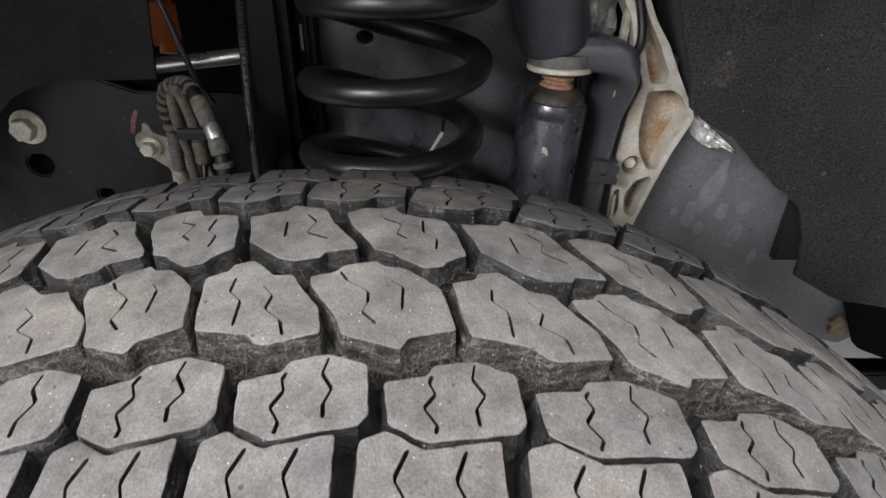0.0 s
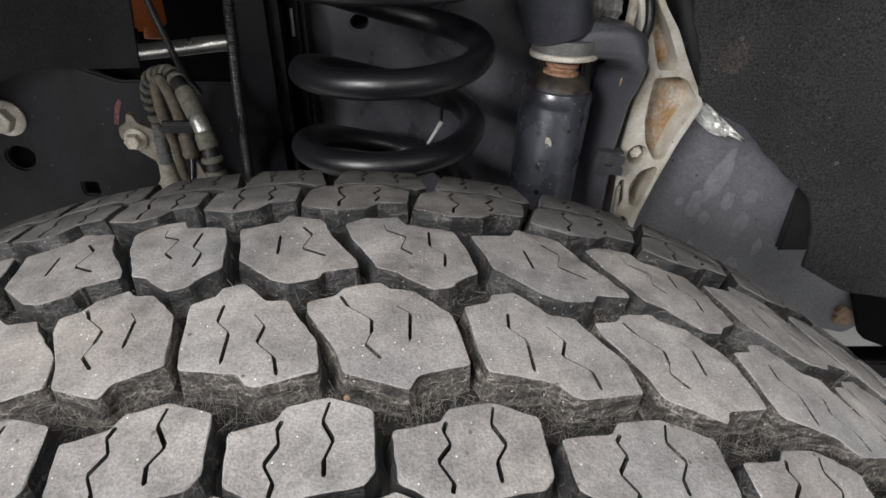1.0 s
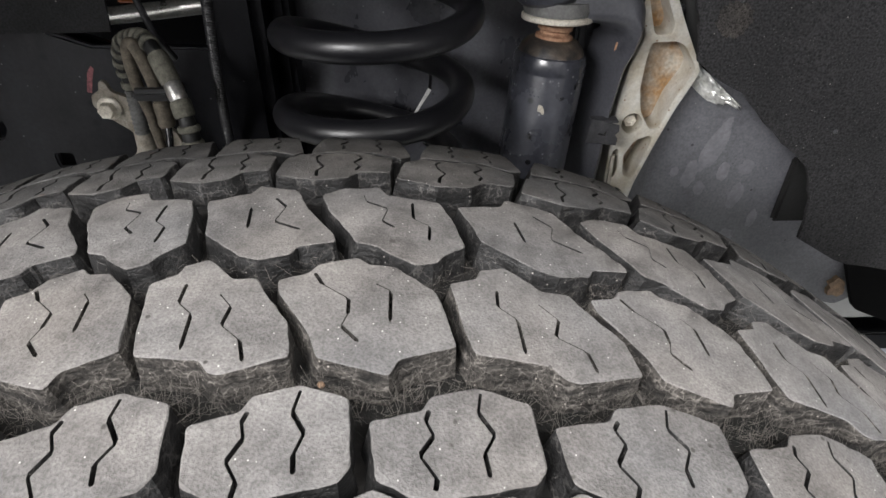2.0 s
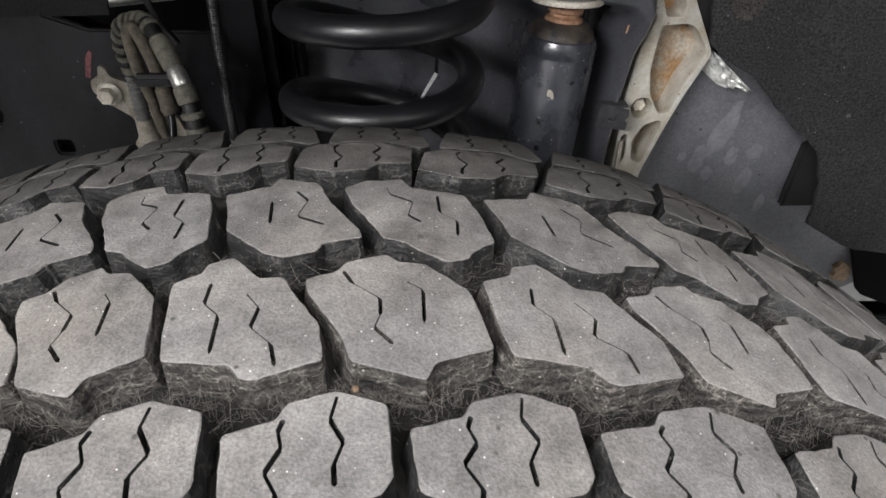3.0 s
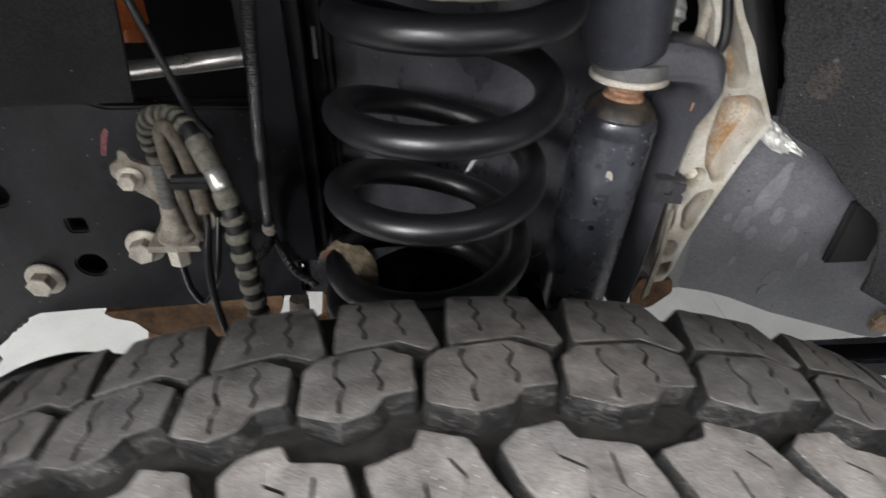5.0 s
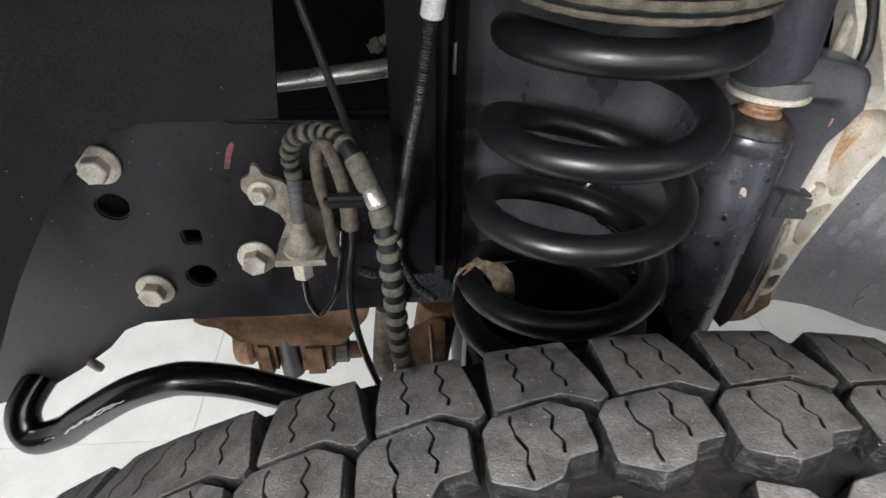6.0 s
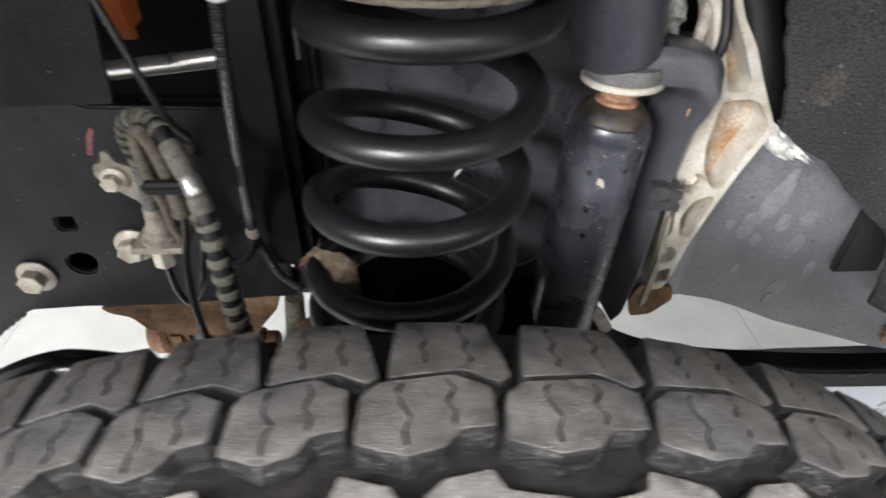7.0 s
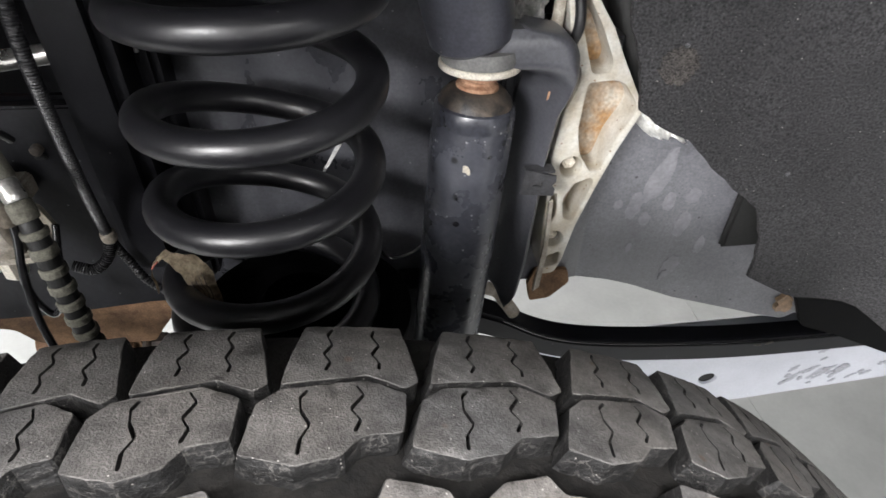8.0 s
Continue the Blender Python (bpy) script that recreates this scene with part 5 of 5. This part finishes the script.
# block shapes: share of the pitch along the tread, millimetres across it
SHAPES = {
    "B": [([(0, -18), (.17, -15), (.22, -11), (.46, -6.8), (.53, -10.3), (.69, -11), (.93, -22), (.97, -30), (1.02, -43), (.70, -48), (.65, -53.2), (.42, -50), (.27, -47.6), (.22, -40), (.13, -32.5), (.02, -24)],
           [[(.21, -15.7), (.26, -20.3), (.42, -26.5), (.42, -31.8), (.39, -36.9), (.49, -42)], [(.58, -19.6), (.65, -22.8), (.65, -34.6)]]),
          ([(0, -17.5), (.20, -14), (.225, -10), (.42, -7.2), (.66, -17), (.86, -17), (.93, -22.6), (1.16, -35), (1.21, -47), (.74, -52.4), (.65, -51.4), (.58, -47.6), (.11, -45.2), (.06, -36.5), (.035, -27)],
           [[(.32, -19), (.31, -26.5), (.43, -31.5), (.44, -44)], [(.60, -24), (.71, -29.5), (.67, -36), (.84, -41), (.90, -49)]])],
    "C": [([(0, 29), (.36, 34), (.42, 40.7), (.79, 36), (.93, 21), (1.17, 5.6), (1.20, .6), (.90, -2.4), (.86, -6.4), (.62, -9.2), (.46, -7), (.12, 6), (.09, 14)],
           [[(.43, 22.4), (.455, 9)], [(.60, 29.4), (.73, 22.4), (.66, 12.9), (.885, 7.4)]]),
          ([(0, 32), (.14, 38), (.43, 40.8), (.50, 34), (.88, 31.2), (.96, 19), (1.02, 1.6), (.86, -4.3), (.81, -8.4), (.66, -10.6), (.46, -4), (.42, -1.6), (.27, .6), (.23, 5.6), (.07, 20)],
           [[(.31, 32.3), (.33, 27.6), (.49, 23.4), (.445, 14.3), (.53, 10.2)], [(.68, 28.2), (.67, 17), (.78, 12.5), (.765, 3.5)]])],
    "S2": [([(-.04, -65), (.24, -62), (.29, -58), (.56, -55), (.86, -59), (.89, -76), (.82, -80), (.25, -84.6), (0, -79.5)],
            [[(.27, -61), (.265, -65), (.30, -69), (.225, -74), (.30, -79), (.28, -82.5)], [(.57, -57.5), (.54, -62.6), (.62, -68), (.56, -73), (.57, -78)]])],
    "S1": [([(0, -83.7), (.16, -80.4), (.40, -85.8), (.86, -81.6), (.87, -98), (.85, -120), (.02, -120), (-.01, -98)],
            [[(.30, -86.5), (.22, -94), (.29, -101), (.23, -110)], [(.64, -85), (.56, -94), (.64, -101), (.58, -110)]])],
    "D": [([(0, 70.5), (.11, 76.5), (.64, 80), (.91, 73.5), (.91, 56), (.66, 54.5), (.57, 48), (.33, 45), (0, 50.5)],
           [[(.275, 76), (.255, 72), (.275, 66), (.35, 60), (.315, 55), (.33, 49)], [(.58, 78), (.63, 72.5), (.575, 66.5), (.645, 61.5), (.62, 57)]])],
    "E": [([(.02, 113), (.78, 113), (.80, 107), (.87, 95), (.95, 79), (.85, 75.3), (.57, 81.8), (0, 78), (-.005, 92)],
           [[(.24, 110), (.22, 105), (.275, 99.5), (.225, 94), (.29, 89.5), (.275, 85)], [(.565, 110), (.55, 105), (.615, 99.5), (.57, 94), (.645, 89), (.64, 85.5)]])],
}
# where the blocks of each row begin, in millimetres along the tread from its top
STARTS = {
    "S1": [-130, -86, -42.5, -4, 37.5, 84, 140, 196],
    "S2": [-124.5, -79.5, -38, 3.5, 45, 91, 147, 202],
    "B": [-151, -107, -60.5, -20, 16, 66, 111, 166.5, 215],
    "C": [-183.5, -140, -97, -56, -15, 24.3, 73, 122.5, 178, 231],
    "D": [-210, -163, -118, -75, -35.5, 6.2, 55.7, 110.3, 168.5, 225, 280],
    "E": [-203, -157, -112, -69.5, -25.7, 14.8, 61.2, 112, 170, 226, 280],
}
# the inner rows lean more and more along the tread
LEAN = {"D": 0.0025, "E": 0.0025}
STEP = {"S1": ((0.0004, 0.00062), 0.00032), "S2": ((0.0004, 0.00062), 0.00032), "B": ((0.00016, 0.00055), 0.0003), "C": ((0.00016, 0.00055), 0.0003), "D": ((0.0004, 0.00068), 0.0003), "E": ((0.0004, 0.00068), 0.0003)}
rest = bmesh.new()
count = 0
for row, starts in STARTS.items():
    round_mm = 2 * math.pi * R * 1000
    left = round_mm - (starts[-1] - starts[0])
    more = round(left / 47.5)
    marks = starts + [starts[-1] + left * (k + 1) / more for k in range(more)]
    half, edge = STEP[row]
    for k in range(len(marks) - 1):
        a, pitch = marks[k], marks[k + 1] - marks[k]
        shapes = SHAPES[row]
        outline, sipes = shapes[k % len(shapes)]
        tilt = LEAN.get(row, 0.0) * min(200.0, max(0.0, a + pitch / 2))
        spot = lambda p, v: ((a + p * pitch + tilt * (v - 72)) / 1000, v / 1000)
        line = [spot(p, v) for p, v in outline]
        cuts = [[spot(p, v) for p, v in s] for s in sipes]
        count += 1
        mid = (a + pitch / 2 + 600) % round_mm - 600
        if -400 < mid < 420:
            # inner rows C, D and E take the rubber with shade in its colour
            part("tread_block", tread_block(line, cuts, half, edge, count), [RUBBER_SHADE if row in "DE" else RUBBER_HALF_SHADE if row == "C" else RUBBER_TOP, CAKED_SIDE if row == "B" else RUBBER_SIDE], tyre, smooth=28)
        else:
            merged(rest, tread_block(line, cuts, half, edge, count))
tagged(part("tread_remainder", rest, [RUBBER_TOP, RUBBER_SIDE], tyre, smooth=28), kind="stuff")

# ---- lint and dry fibres in the grooves ----
rng = random.Random(5)
bm = bmesh.new()
for k in range(4200):
    u = rng.uniform(-0.15, 0.24)
    if k % 6 == 0:      # strands that hang down a dusty wall
        v = -0.0500 + rng.gauss(0, 0.0025)
        p = on_tyre(u, v, rng.uniform(-0.006, -0.0015))
        q = on_tyre(u + rng.gauss(0, 0.0016), v - rng.uniform(0.001, 0.005), -0.0100)
    else:
        v = rng.choice((-0.0535, -0.056, -0.051, -0.014, -0.002, -0.006)) + rng.gauss(0, 0.003)
        h = rng.uniform(-0.0100, -0.0050)
        p = on_tyre(u, v, h)
        q = on_tyre(u + rng.gauss(0, 0.0034), v + rng.gauss(0, 0.0022), max(-0.0100, min(-0.001, h + rng.gauss(0, 0.0026))))
    mid = (p + q) / 2 + Vector((rng.gauss(0, 0.0014), rng.gauss(0, 0.0014), rng.gauss(0, 0.0008)))
    tube(spline([p, mid, q], 3), rng.uniform(0.00002, 0.00007), 3, bm, False)
solid("lint", bm, LINT, "brown dry fibres and lint caught in the tread grooves", "lint", "stuff", smooth=None)

# small stones wedged in the tread
for u, v, r, tan in ((0.031, -0.0495, 0.0010, 1), (0.097, -0.0480, 0.0010, 1), (0.062, 0.004, 0.0011, 0), (-0.030, 0.003, 0.0011, 0)):
    bm = bmesh.new()
    bmesh.ops.create_icosphere(bm, subdivisions=2, radius=r, matrix=Matrix.Translation(on_tyre(u, v, -0.0085 + r)))
    for vert in bm.verts:
        vert.co += Vector((rng.gauss(0, r * 0.08), rng.gauss(0, r * 0.08), rng.gauss(0, r * 0.08)))
    solid("pebble", bm, PEBBLE if tan else DUSTY_STEEL, "tan grit stone wedged in a groove" if tan else "grey grit stone wedged in a groove", "pebble", "", "grit in the tread", 60)

# ---- floor tiles ----
TILE = 0.8
tile_data = None
floor_ob = bpy.data.objects["floor"]
for i in range(-4, 5):
    for j in range(-2, 6):
        if tile_data is None:
            first = mesh_object("tile", box(-TILE / 2 + 0.0007, TILE / 2 - 0.0007, -TILE / 2 + 0.0007, TILE / 2 - 0.0007, -0.006, 0.0, 0.0005), FLOOR_TILE)
            tile_data = first.data
            ob = first
        else:
            ob = new("tile", tile_data)
        ob.parent = floor_ob
        ob.location = (i * TILE + 0.27, j * TILE + 0.1, FLOOR_Z)
